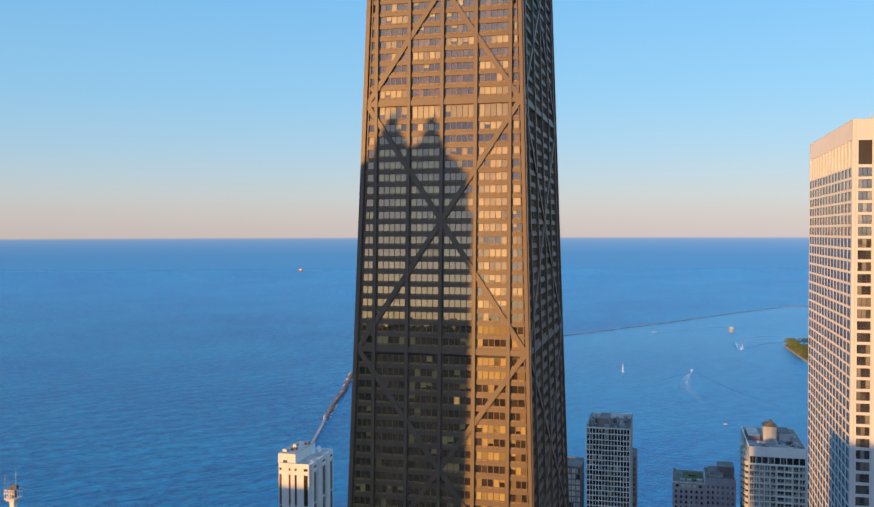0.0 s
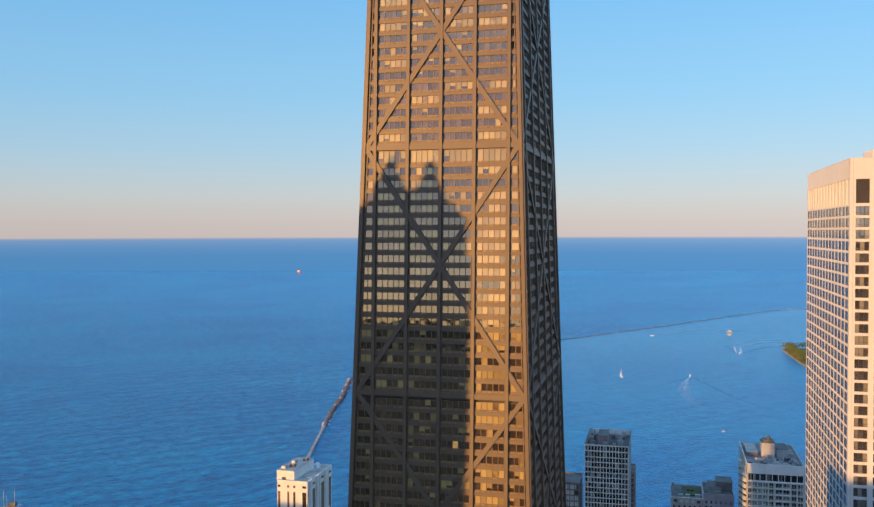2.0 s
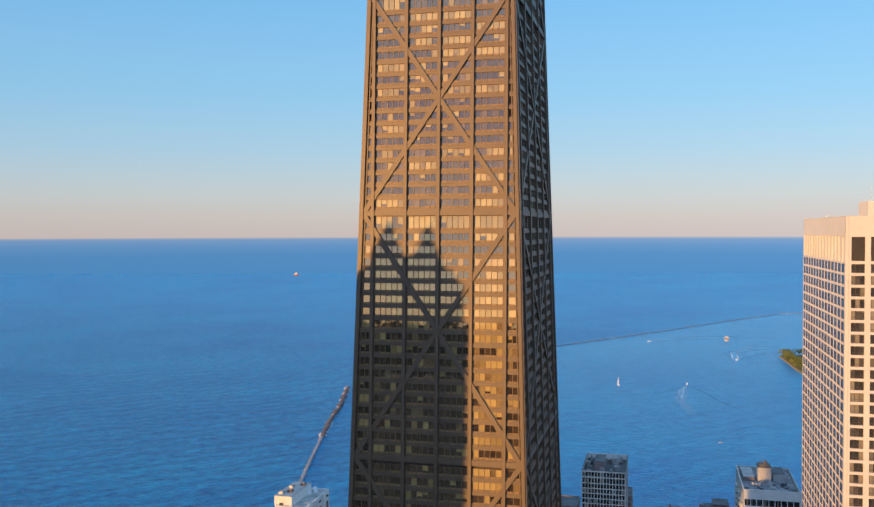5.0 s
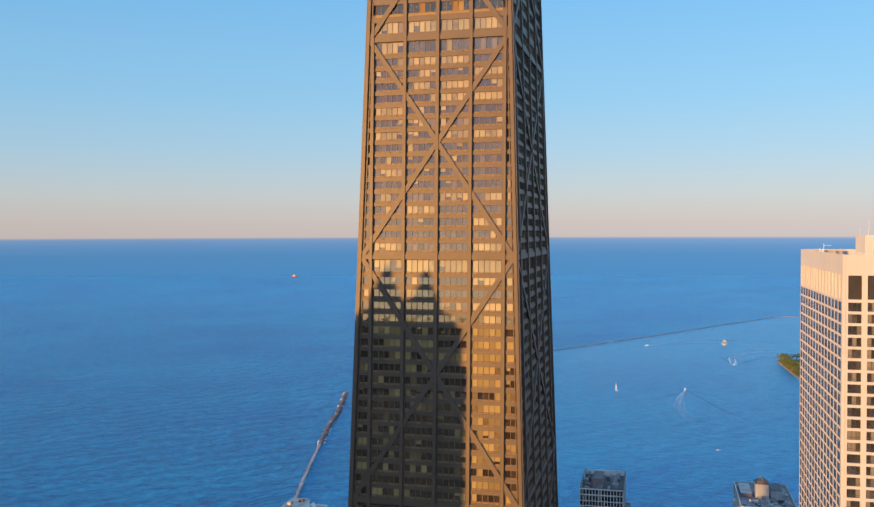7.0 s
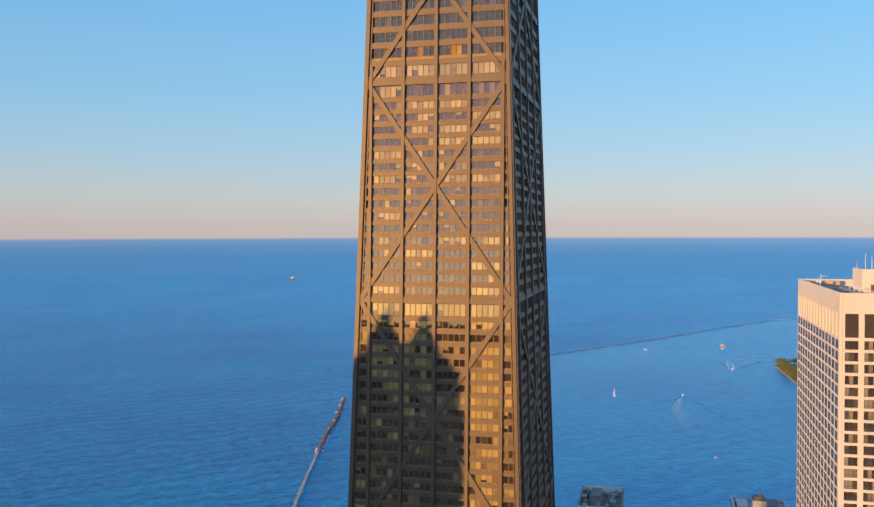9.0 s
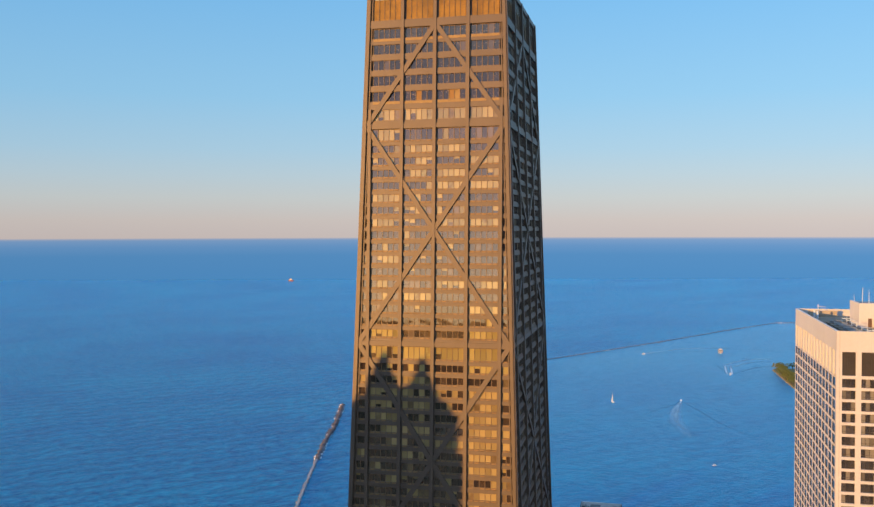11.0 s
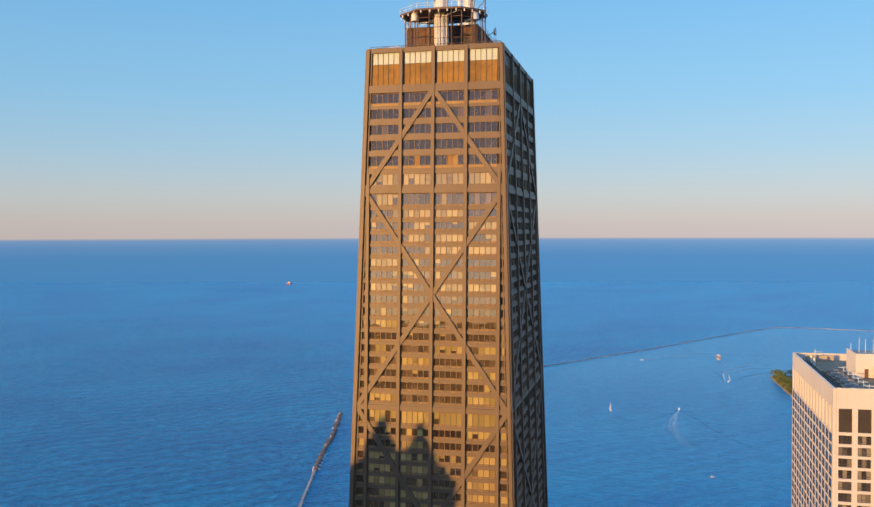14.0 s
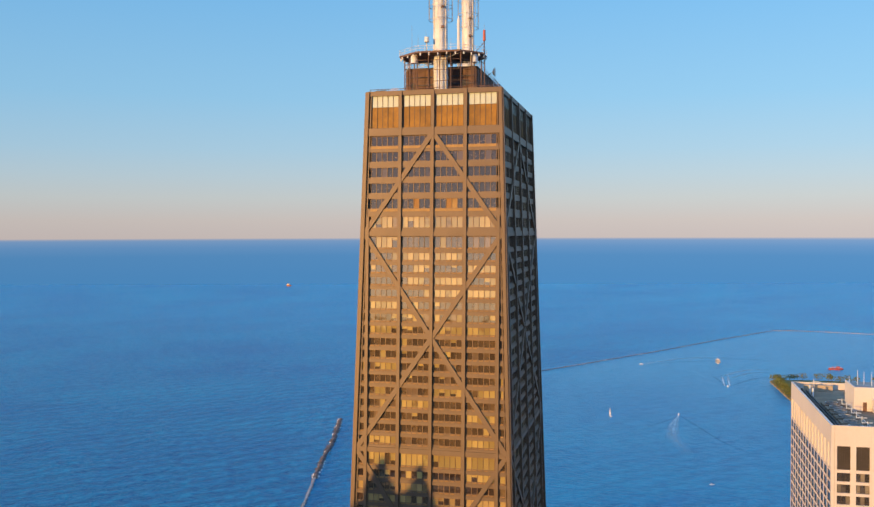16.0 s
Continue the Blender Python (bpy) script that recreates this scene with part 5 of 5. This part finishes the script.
# ---- towers up-sun beyond the view; their shadows fall on what is seen ----
def build_crowned_tower():
    """A stone tower with a stepped crown and two corner lanterns, whose shadow lies on the tapered tower."""
    cx, cy = -81.5, -158.0
    t = thing("crowned_tower", "limestone tower with stepped crown and lanterns", "skyscraper", at=(cx, cy, 0))
    for reach, hd, z0, z1 in ((14.7, 8, 0, 231.0), (14.3, 7, 231.0, 253.3), (13.0, 6, 253.3, 261.8), (11.6, 6, 261.8, 263.3), (10.4, 5, 263.3, 264.7), (8.4, 4, 264.7, 266.0), (7.2, 4, 266.0, 267.0)):
        hw = reach - 0.625 * hd
        part("stage", Geo().box(cx - hw, cx + hw, cy - hd, cy + hd, z0, z1), M_STONE_DIM, t)
    for lx, z in ((-4.6, 274.4), (4.15, 273.3)):
        x = cx + lx
        g = Geo()
        for r, za, zb in ((3.5, z - 9.4, z - 6.4), (2.9, z - 6.4, z - 4.8), (2.0, z - 4.8, z - 3.4), (1.2, z - 3.4, z - 0.9)):
            g.tube((x, cy, za), (x, cy, zb), r, r * 0.9, 8)
        part("lantern", g, M_STONE_DIM, t)
        part("finial", Geo().tube((x, cy, z - 0.9), (x, cy, z + 0.6), 0.9, 0.15, 8), M_STONE_DIM, t)
    rows = [(228 - 3.8 * i, 226 - 3.8 * i) for i in range(56)]
    facade(t, "east", cy + 8, (cx - 9.6, cx + 9.6), even(cx - 9.6, cx + 9.6, 6, 0.55, 0.8), rows, 0, 231, M_STONE_DIM, M_GLASS_CITY, M_BRONZE_DARK, 0.3, 1, 0, pier_out=0.35)


build_crowned_tower()
# four blocks added out of view, placed only to shade buildings in sight
for _x0, _x1, _y0, _y1, _top in ((-90.4, -40.4, -300.0, -262.0, 211.0), (-310.5, -224.5, -240.0, -200.0, 182.0), (-193.5, -155.5, -240.0, -200.0, 176.0), (-420.0, -382.0, -240.0, -200.0, 138.5)):
    build_block("shade_tower", "dark tower block out of view, added to cast shade", _x0, _x1, _y0, _y1, _top, M_BRICK_DARK, int((_x1 - _x0) / 4), 9, 3.7, 2.0, 0.55, spare=0)


# ---- the lake's things: breakwaters, island, boats ----
def boulder(g, rnd, x, y, z, r, mat=0):
    """One irregular rock."""
    n = 6
    a0 = rnd.random() * 6.28
    low = [(x + r * rnd.uniform(0.8, 1.15) * math.cos(a0 + 6.283 * i / n), y + r * rnd.uniform(0.8, 1.15) * math.sin(a0 + 6.283 * i / n), z - r * 0.5) for i in range(n)]
    high = [(x + r * rnd.uniform(0.35, 0.75) * math.cos(a0 + 6.283 * i / n), y + r * rnd.uniform(0.35, 0.75) * math.sin(a0 + 6.283 * i / n), z + r * rnd.uniform(0.4, 0.8)) for i in range(n)]
    g.prism(low, high, mat)


def along(points, step):
    for (xa, ya), (xb, yb) in zip(points, points[1:]):
        ln = math.hypot(xb - xa, yb - ya)
        n = max(1, int(ln / step))
        for i in range(n):
            k = i / n
            yield xa + (xb - xa) * k, ya + (yb - ya) * k, (xb - xa) / ln, (yb - ya) / ln


def build_breakwater(label, points, width, step, seed, wall=None, size=1.6, rock=None, spray=1.0):
    rock = rock or M_ROCK
    rnd = random.Random(seed)
    b = thing("breakwater", label, "breakwater", at=(*points[0], SEA))
    bed, rocks, foam = Geo(), Geo(), Geo()
    for (xa, ya), (xb, yb) in zip(points, points[1:]):
        ln = math.hypot(xb - xa, yb - ya)
        nx, ny = -(yb - ya) / ln, (xb - xa) / ln
        w = width * 0.36
        bed.prism([(xa + nx * w, ya + ny * w, SEA - 2), (xa - nx * w, ya - ny * w, SEA - 2), (xb - nx * w, yb - ny * w, SEA - 2), (xb + nx * w, yb + ny * w, SEA - 2)],
                  [(xa + nx * w * 0.6, ya + ny * w * 0.6, SEA + 0.9), (xa - nx * w * 0.6, ya - ny * w * 0.6, SEA + 0.9), (xb - nx * w * 0.6, yb - ny * w * 0.6, SEA + 0.9), (xb + nx * w * 0.6, yb + ny * w * 0.6, SEA + 0.9)])
    part("core", bed, rock, b)
    for x, y, dx, dy in along(points, step):
        for k in range(3):
            o = rnd.gauss(0, width * 0.25)
            boulder(rocks, rnd, x - dy * o + rnd.uniform(-1, 1), y + dx * o + rnd.uniform(-1, 1), SEA + max(0.1, 1.5 - abs(o) * 0.45), size * rnd.uniform(0.5, 1.25))
        if rnd.random() < 0.34 + 0.32 * math.sin(x * 0.031 + y * 0.023) + 0.2 * math.sin(y * 0.11):      # wet white edges on the windward side
            o = width * rnd.uniform(0.15, 0.6) * rnd.choice((-1, 1))
            boulder(foam, rnd, x - dy * o, y + dx * o, SEA + 0.05, size * spray * rnd.uniform(0.5, 1.3))
    part("rubble", rocks, rock, b, "", "stuff")
    if foam.v:
        part("foam", foam, M_FOAM, b, "white broken water", "stuff")
    if wall:
        g = Geo()
        for (xa, ya), (xb, yb) in zip(wall, wall[1:]):
            ln = math.hypot(xb - xa, yb - ya)
            nx, ny = -(yb - ya) / ln * 1.3, (xb - xa) / ln * 1.3
            g.prism([(xa + nx, ya + ny, SEA - 2), (xa - nx, ya - ny, SEA - 2), (xb - nx, yb - ny, SEA - 2), (xb + nx, yb + ny, SEA - 2)],
                    [(xa + nx, ya + ny, SEA + 1.6), (xa - nx, ya - ny, SEA + 1.6), (xb - nx, yb - ny, SEA + 1.6), (xb + nx, yb + ny, SEA + 1.6)])
        part("wall", g, M_GREY_CONC, b, "pale concrete wall")


build_breakwater("rubble breakwater with dark rocks and white foam", [(-461, 1212), (-440, 1135), (-420, 1062), (-396, 955), (-371, 858)], 8.2, 1.6, 3, None, 1.6, M_ROCK, 1.0)
build_breakwater("low concrete and rubble breakwater with white foam", [(-371, 858), (-355, 800), (-343, 752), (-327, 694), (-311, 636), (-298, 590)], 3.6, 2.2, 4, [(-371, 858), (-343, 752), (-311, 636), (-298, 590)], 0.95, M_ROCK_PALE, 0.9)
build_breakwater("long thin harbour breakwater of stone", [(-330, 1610), (-185, 1826), (60, 2206), (225, 2489), (412, 2782), (461, 2796), (533, 2785), (696, 2742), (1100, 2640)], 2.6, 2.6, 6, None, 0.85, M_ROCK_PALE, 1.9)


def build_island():
    ring = [(284, 1766), (290, 1782), (345, 1792), (430, 1796), (820, 1806), (900, 1500), (300, 1490), (294, 1560), (290, 1660)]
    cx, cy = 560, 1650
    g = Geo().prism([(x + (x - cx) * 0.015, y + (y - cy) * 0.03, SEA - 2) for x, y in ring[::-1]], [(x - (x - cx) * 0.012, y - (y - cy) * 0.03, SEA + 2.4) for x, y in ring[::-1]])
    single("island", g, M_GRASS, "low grassy park island with a stone edge", "island", kind="structure")
    rnd = random.Random(21)
    rocks = Geo()
    for x, y, dx, dy in along(ring[6:] + ring[:4], 2.2):
        boulder(rocks, rnd, x + rnd.uniform(-1, 1), y + rnd.uniform(-1, 1), SEA + 0.5, rnd.uniform(0.8, 1.7))
    single("island_edge", rocks, M_SAND, "tan stone edging along the island shore", "stones", kind="stuff")
    spots = [(289 + rnd.uniform(0, 10), y) for y in (1772, 1764, 1754)]
    spots += [(293 + rnd.uniform(0, 12), 1742 - i * 8 + rnd.uniform(-3, 3)) for i in range(22)]
    spots += [(318 + rnd.uniform(-3, 6) + 15 * i, 1778 + rnd.uniform(-6, 6)) for i in range(31) if i % 7 != 3]
    for x, y in spots:
        s = rnd.uniform(0.75, 1.3)
        build_tree(rnd, x, y, SEA + 2.3, 14.0 * s, 9.5 * s)


def build_tree(rnd, x, y, z, height, spread):
    t = thing("tree", "green leafy park tree on the island", "tree", "island trees", at=(x, y, z))
    trunk = Geo().tube((x, y, z), (x, y, z + height * 0.5), 0.42, 0.22, 7)
    for i in range(4):
        a = rnd.random() * 6.28
        trunk.tube((x, y, z + height * (0.3 + 0.05 * i)), (x + math.cos(a) * spread * 0.6, y + math.sin(a) * spread * 0.6, z + height * rnd.uniform(0.55, 0.8)), 0.12, 0.05, 5)
    part("trunk", trunk, M_BARK, t)
    crown = Geo()
    for i in range(60):          # clumps of leaves through an uneven crown
        a, u, w = rnd.random() * 6.28, rnd.random() ** 0.5, rnd.uniform(0.25, 1.0)
        px, py, pz = x + math.cos(a) * u * spread * (1.15 - 0.5 * w), y + math.sin(a) * u * spread * (1.15 - 0.5 * w), z + height * (0.15 + 0.8 * w)
        for k in range(5):
            c = Vector((px + rnd.gauss(0, 0.5), py + rnd.gauss(0, 0.5), pz + rnd.gauss(0, 0.4)))
            d1 = Vector((rnd.gauss(0, 1), rnd.gauss(0, 1), rnd.gauss(0, 0.6))).normalized() * rnd.uniform(0.7, 1.3)
            d2 = Vector((rnd.gauss(0, 1), rnd.gauss(0, 1), rnd.gauss(0, 0.6))).normalized() * rnd.uniform(0.6, 1.1)
            b = len(crown.v)
            crown.v += [tuple(c - d1), tuple(c - d2), tuple(c + d1), tuple(c + d2)]
            crown.f.append((b, b + 1, b + 2, b + 3))
            crown.m.append(0)
    part("crown", crown, M_LEAF, t)


build_island()


def hull(g, x, y, z, turn, length, beam, height, mat=0, sheer=0.25):
    """A boat hull: pointed bow, flared sides, flat stern."""
    m = Matrix.Translation((x, y, z)) @ Matrix.Rotation(turn, 4, "Z")
    half = [(-0.5, 0.42), (-0.2, 0.5), (0.15, 0.48), (0.36, 0.28), (0.5, 0.02)]
    ring = [(a * length, b * beam) for a, b in half] + [(a * length, -b * beam) for a, b in reversed(half)]
    low = [m @ Vector((u * 0.92, v * 0.7, -0.4)) for u, v in ring]
    high = [m @ Vector((u, v, height * (1 + sheer * max(0, u / length)))) for u, v in ring]
    return g.prism(low[::-1], high[::-1], mat)


def deck_box(g, x, y, z, turn, u0, u1, v, z0, z1, mat=0, rake=0.0):
    m = Matrix.Translation((x, y, z)) @ Matrix.Rotation(turn, 4, "Z")
    low = [m @ Vector(p) for p in ((u0, -v, z0), (u1, -v, z0), (u1, v, z0), (u0, v, z0))]
    high = [m @ Vector(p) for p in ((u0 + rake * 0.3, -v * 0.92, z1), (u1 - rake, -v * 0.92, z1), (u1 - rake, v * 0.92, z1), (u0 + rake * 0.3, v * 0.92, z1))]
    return g.prism(low, high, mat)


def build_motorboat(x, y, turn, length, label, wake=()):
    b = thing("motorboat", label, "boat", "motorboats", at=(x, y, SEA))
    k = length / 12
    part("hull", hull(Geo(), x, y, SEA, turn, length, 3.9 * k, 1.5 * k), M_WHITE_PAINT, b)
    part("cabin", deck_box(Geo(), x, y, SEA, turn, -2.8 * k, 2.4 * k, 1.45 * k, 1.4 * k, 2.9 * k, 0, 0.9 * k), M_WHITE_PAINT, b)
    part("windscreen", deck_box(Geo(), x, y, SEA, turn, -2.0 * k, 2.2 * k, 1.5 * k, 1.9 * k, 2.45 * k, 0, 0.6 * k), M_GLASS_DARK, b)
    part("flybridge", deck_box(Geo(), x, y, SEA, turn, -2.2 * k, 0.9 * k, 1.2 * k, 2.9 * k, 3.7 * k, 0, 0.3 * k), M_WHITE_PAINT, b)
    m = Matrix.Translation((x, y, SEA)) @ Matrix.Rotation(turn, 4, "Z")
    part("aerial", Geo().tube(m @ Vector((-1 * k, 0, 3.6 * k)), m @ Vector((-1.4 * k, 0, 5.6 * k)), 0.07, n=5), M_STEEL, b)
    if wake:
        w_thing = thing("wake", "spreading wake of a motorboat on calm water", "wake", "boat wakes", at=(x, y, SEA))
        for kind, w0, w1, points in wake:
            mat, text = {"arm": (M_WAKE_SHADE, ""), "foam": (M_WAKE, "white broken water"), "trail": (M_WAKE_FAINT, "pale smooth trail")}[kind]
            part(kind, streak(points, w0, w1), mat, w_thing, text, "stuff")


def streak(points, w0, w1, steps=8):
    """A low ridge of water along a smooth line, w0 wide at its start and w1 at its end."""
    p = [Vector(q) for q in points]
    p = [2 * p[0] - p[1]] + p + [2 * p[-1] - p[-2]]
    line = []
    for a, b, c, d in zip(p, p[1:], p[2:], p[3:]):
        for i in range(steps):
            t = i / steps
            line.append(0.5 * (2 * b + (c - a) * t + (2 * a - 5 * b + 4 * c - d) * t * t + (3 * b - a - 3 * c + d) * t ** 3))
    line.append(p[-2])
    g, uvs, n = Geo(), [], len(line)
    for i, q in enumerate(line):
        k = i / (n - 1)
        way = (line[min(i + 1, n - 1)] - line[max(i - 1, 0)]).normalized()
        side = Vector((-way.y, way.x)) * (w0 + (w1 - w0) * k) / 2
        g.v += [(*(q + side), SEA + 0.03), (*q, SEA + 0.2), (*(q - side), SEA + 0.03)]
        uvs += [(k, 0.0), (k, 0.5), (k, 1.0)]
    for i in range(n - 1):
        b = 3 * i
        g.f += [(b, b + 1, b + 4, b + 3), (b + 1, b + 2, b + 5, b + 4)]
    g.m = [0] * len(g.f)
    me = g.mesh("streak")
    layer = me.uv_layers.new(name="UVMap")
    for loop in me.loops:
        layer.data[loop.index].uv = uvs[loop.vertex_index]
    return me


def build_tour_boat(x, y, turn, length, beam, decks, hull_mat, house_mat, name, label):
    b = thing(name, label, "boat", at=(x, y, SEA))
    part("hull", hull(Geo(), x, y, SEA, turn, length, beam, 2.2), hull_mat, b)
    z = 2.2
    for i in range(decks):
        s = 1 - 0.03 * i
        part("deck_house", deck_box(Geo(), x, y, SEA, turn, -0.44 * length * s, 0.41 * length * s, beam * 0.47 * s, z, z + 2.9, 0, 0.2), house_mat, b)
        part("window_band", deck_box(Geo(), x, y, SEA, turn, -0.42 * length * s, 0.412 * length * s, beam * 0.474 * s, z + 0.9, z + 2.3, 0, 0.2), M_GLASS_DARK, b)
        part("deck_edge", deck_box(Geo(), x, y, SEA, turn, -0.46 * length * s, 0.43 * length * s, beam * 0.49 * s, z + 2.9, z + 3.1), M_WHITE_PAINT, b)
        z += 3.1
    part("wheelhouse", deck_box(Geo(), x, y, SEA, turn, 0.02 * length, 0.24 * length, beam * 0.40, z, z + 2.4, 0, 0.4), house_mat, b)
    m = Matrix.Translation((x, y, SEA)) @ Matrix.Rotation(turn, 4, "Z")
    part("mast", Geo().tube(m @ Vector((0, 0, z + 2.4)), m @ Vector((0, 0, z + 7)), 0.18, 0.1, 6), M_STEEL, b)
    part("funnel", Geo().tube(m @ Vector((-0.2 * length, 0, z)), m @ Vector((-0.2 * length, 0, z + 2.6)), 0.9, 0.8, 10), hull_mat, b)


def build_sailboat(x, y, turn):
    b = thing("sailboat", "small sailboat with a tall white sail up", "sailboat", at=(x, y, SEA))
    part("hull", hull(Geo(), x, y, SEA, turn, 11, 3.2, 1.2), M_WHITE_PAINT, b)
    part("cabin", deck_box(Geo(), x, y, SEA, turn, -1.5, 2.0, 0.9, 1.2, 1.8, 0, 0.5), M_WHITE_PAINT, b)
    m = Matrix.Translation((x, y, SEA)) @ Matrix.Rotation(turn, 4, "Z")
    part("mast", Geo().tube(m @ Vector((0.8, 0, 1)), m @ Vector((0.8, 0, 17.5)), 0.12, 0.08, 6), M_STEEL, b)
    part("boom", Geo().tube(m @ Vector((0.8, 0, 2.4)), m @ Vector((-4.2, 0.9, 2.4)), 0.09, n=6), M_STEEL, b)
    for name, foot, head, belly in (("mainsail", ((0.7, 0, 2.6), (-4.1, 0.9, 2.6)), (0.7, 0, 17.0), 0.5), ("jib", ((5.2, 0, 1.6), (0.9, 0.7, 2.2)), (0.9, 0, 14.5), 0.4)):
        g, n = Geo(), 8
        rows = []
        for i in range(n + 1):
            k = i / n
            a, c = Vector(foot[0]).lerp(Vector(head), k), Vector(foot[1]).lerp(Vector(head), k)
            mid = (a + c) / 2 + Vector((0, belly * (1 - k) * math.sin(math.pi * min(1, k + 0.2)), 0))
            rows.append((a, mid, c))
        off = Vector((0, 0.04, 0))
        for row in rows:
            g.v += [tuple(m @ v) for v in row] + [tuple(m @ (v + off)) for v in row]
        for i in range(n):
            for j in range(2):
                q = 6 * i + j
                g.f += [(q, q + 1, q + 7, q + 6), (q + 4, q + 3, q + 9, q + 10)]
            g.f += [(6 * i, 6 * i + 6, 6 * i + 9, 6 * i + 3), (6 * i + 2, 6 * i + 5, 6 * i + 11, 6 * i + 8)]
        g.m = [0] * len(g.f)
        part(name, g, M_SAIL, b, "white curved sail")


W = radians(90)
build_tour_boat(197, 2021, -W + 0.12, 24, 9.4, 2, M_WHITE_PAINT, M_BEIGE, "tour_boat", "pale two-deck tour boat lit by low sun")
build_tour_boat(449, 1971, 0.05, 33, 8.0, 1, M_RED, M_RED, "red_boat", "long red harbour boat under way")
build_motorboat(20, 1962, radians(196), 9.5, "white motorboat crossing the harbour", (
    ("foam", 4, 9, [(26, 1966), (44, 1992)]), ("trail", 8, 30, [(27, 1980), (70, 2030), (121, 2088), (186, 2112), (240, 2112)]),
    ("arm", 4, 12, [(27, 1955), (108, 2022), (182, 2052)]), ("arm", 8, 14, [(216, 2094), (292, 2104), (345, 2071)])))
build_motorboat(194, 1682, radians(-97), 13, "white motorboat with two plumes of spray behind", (
    ("foam", 5, 9, [(189, 1694), (190, 1750), (194, 1836)]), ("foam", 5, 9, [(199, 1696), (201, 1750), (206, 1836)]),
    ("trail", 10, 26, [(198, 1830), (222, 1876), (263, 1930), (312, 1935)]), ("trail", 6, 14, [(210, 1800), (232, 1842), (266, 1886), (308, 1892)]),
    ("arm", 5, 12, [(199, 1696), (222, 1738), (262, 1808), (306, 1840)]), ("arm", 3, 8, [(190, 1692), (182, 1760), (172, 1830)])))
build_motorboat(90, 1374, radians(86), 9.0, "white motorboat trailing a spreading wake", (
    ("foam", 3, 6, [(90, 1368), (87, 1345)]), ("trail", 8, 30, [(89, 1366), (82, 1300), (80, 1200), (98, 1080)]),
    ("trail", 5, 16, [(90, 1366), (76, 1290), (70, 1170)]),
    ("arm", 2.5, 7, [(88, 1369), (75, 1331), (47, 1278), (12, 1200)]), ("arm", 2.5, 7, [(92, 1369), (104, 1330), (121, 1274), (139, 1212), (160, 1158), (196, 1092)])))
build_motorboat(118.7, 942, radians(15), 6.5, "small white open boat at rest")
build_sailboat(-23, 1338, radians(115))
sx, sy = -1865.0, 4342.0
ship = thing("ship", "far red and white working ship on the lake", "ship", at=(sx, sy, lake_height(sx, sy)))
sz = lake_height(sx, sy)
part("hull", hull(Geo(), sx, sy, sz, radians(10), 28, 8, 6.0), M_HULL_ORANGE, ship, "orange-red steel hull")
part("deck_house", deck_box(Geo(), sx, sy, sz, radians(10), -10, 4, 3.2, 6.0, 11.0, 0, 1.0), M_CREAM, ship)
part("wheelhouse", deck_box(Geo(), sx, sy, sz, radians(10), -5, 2, 2.6, 11.0, 14.0, 0, 0.6), M_CREAM, ship)
part("funnel", Geo().tube((sx - 7, sy, sz + 11), (sx - 7, sy, sz + 16), 1.3, 1.1, 10), M_HULL_ORANGE, ship)
part("mast", Geo().tube((sx, sy, sz + 13.5), (sx, sy, sz + 20), 0.4, 0.3, 6), M_WHITE_PAINT, ship)
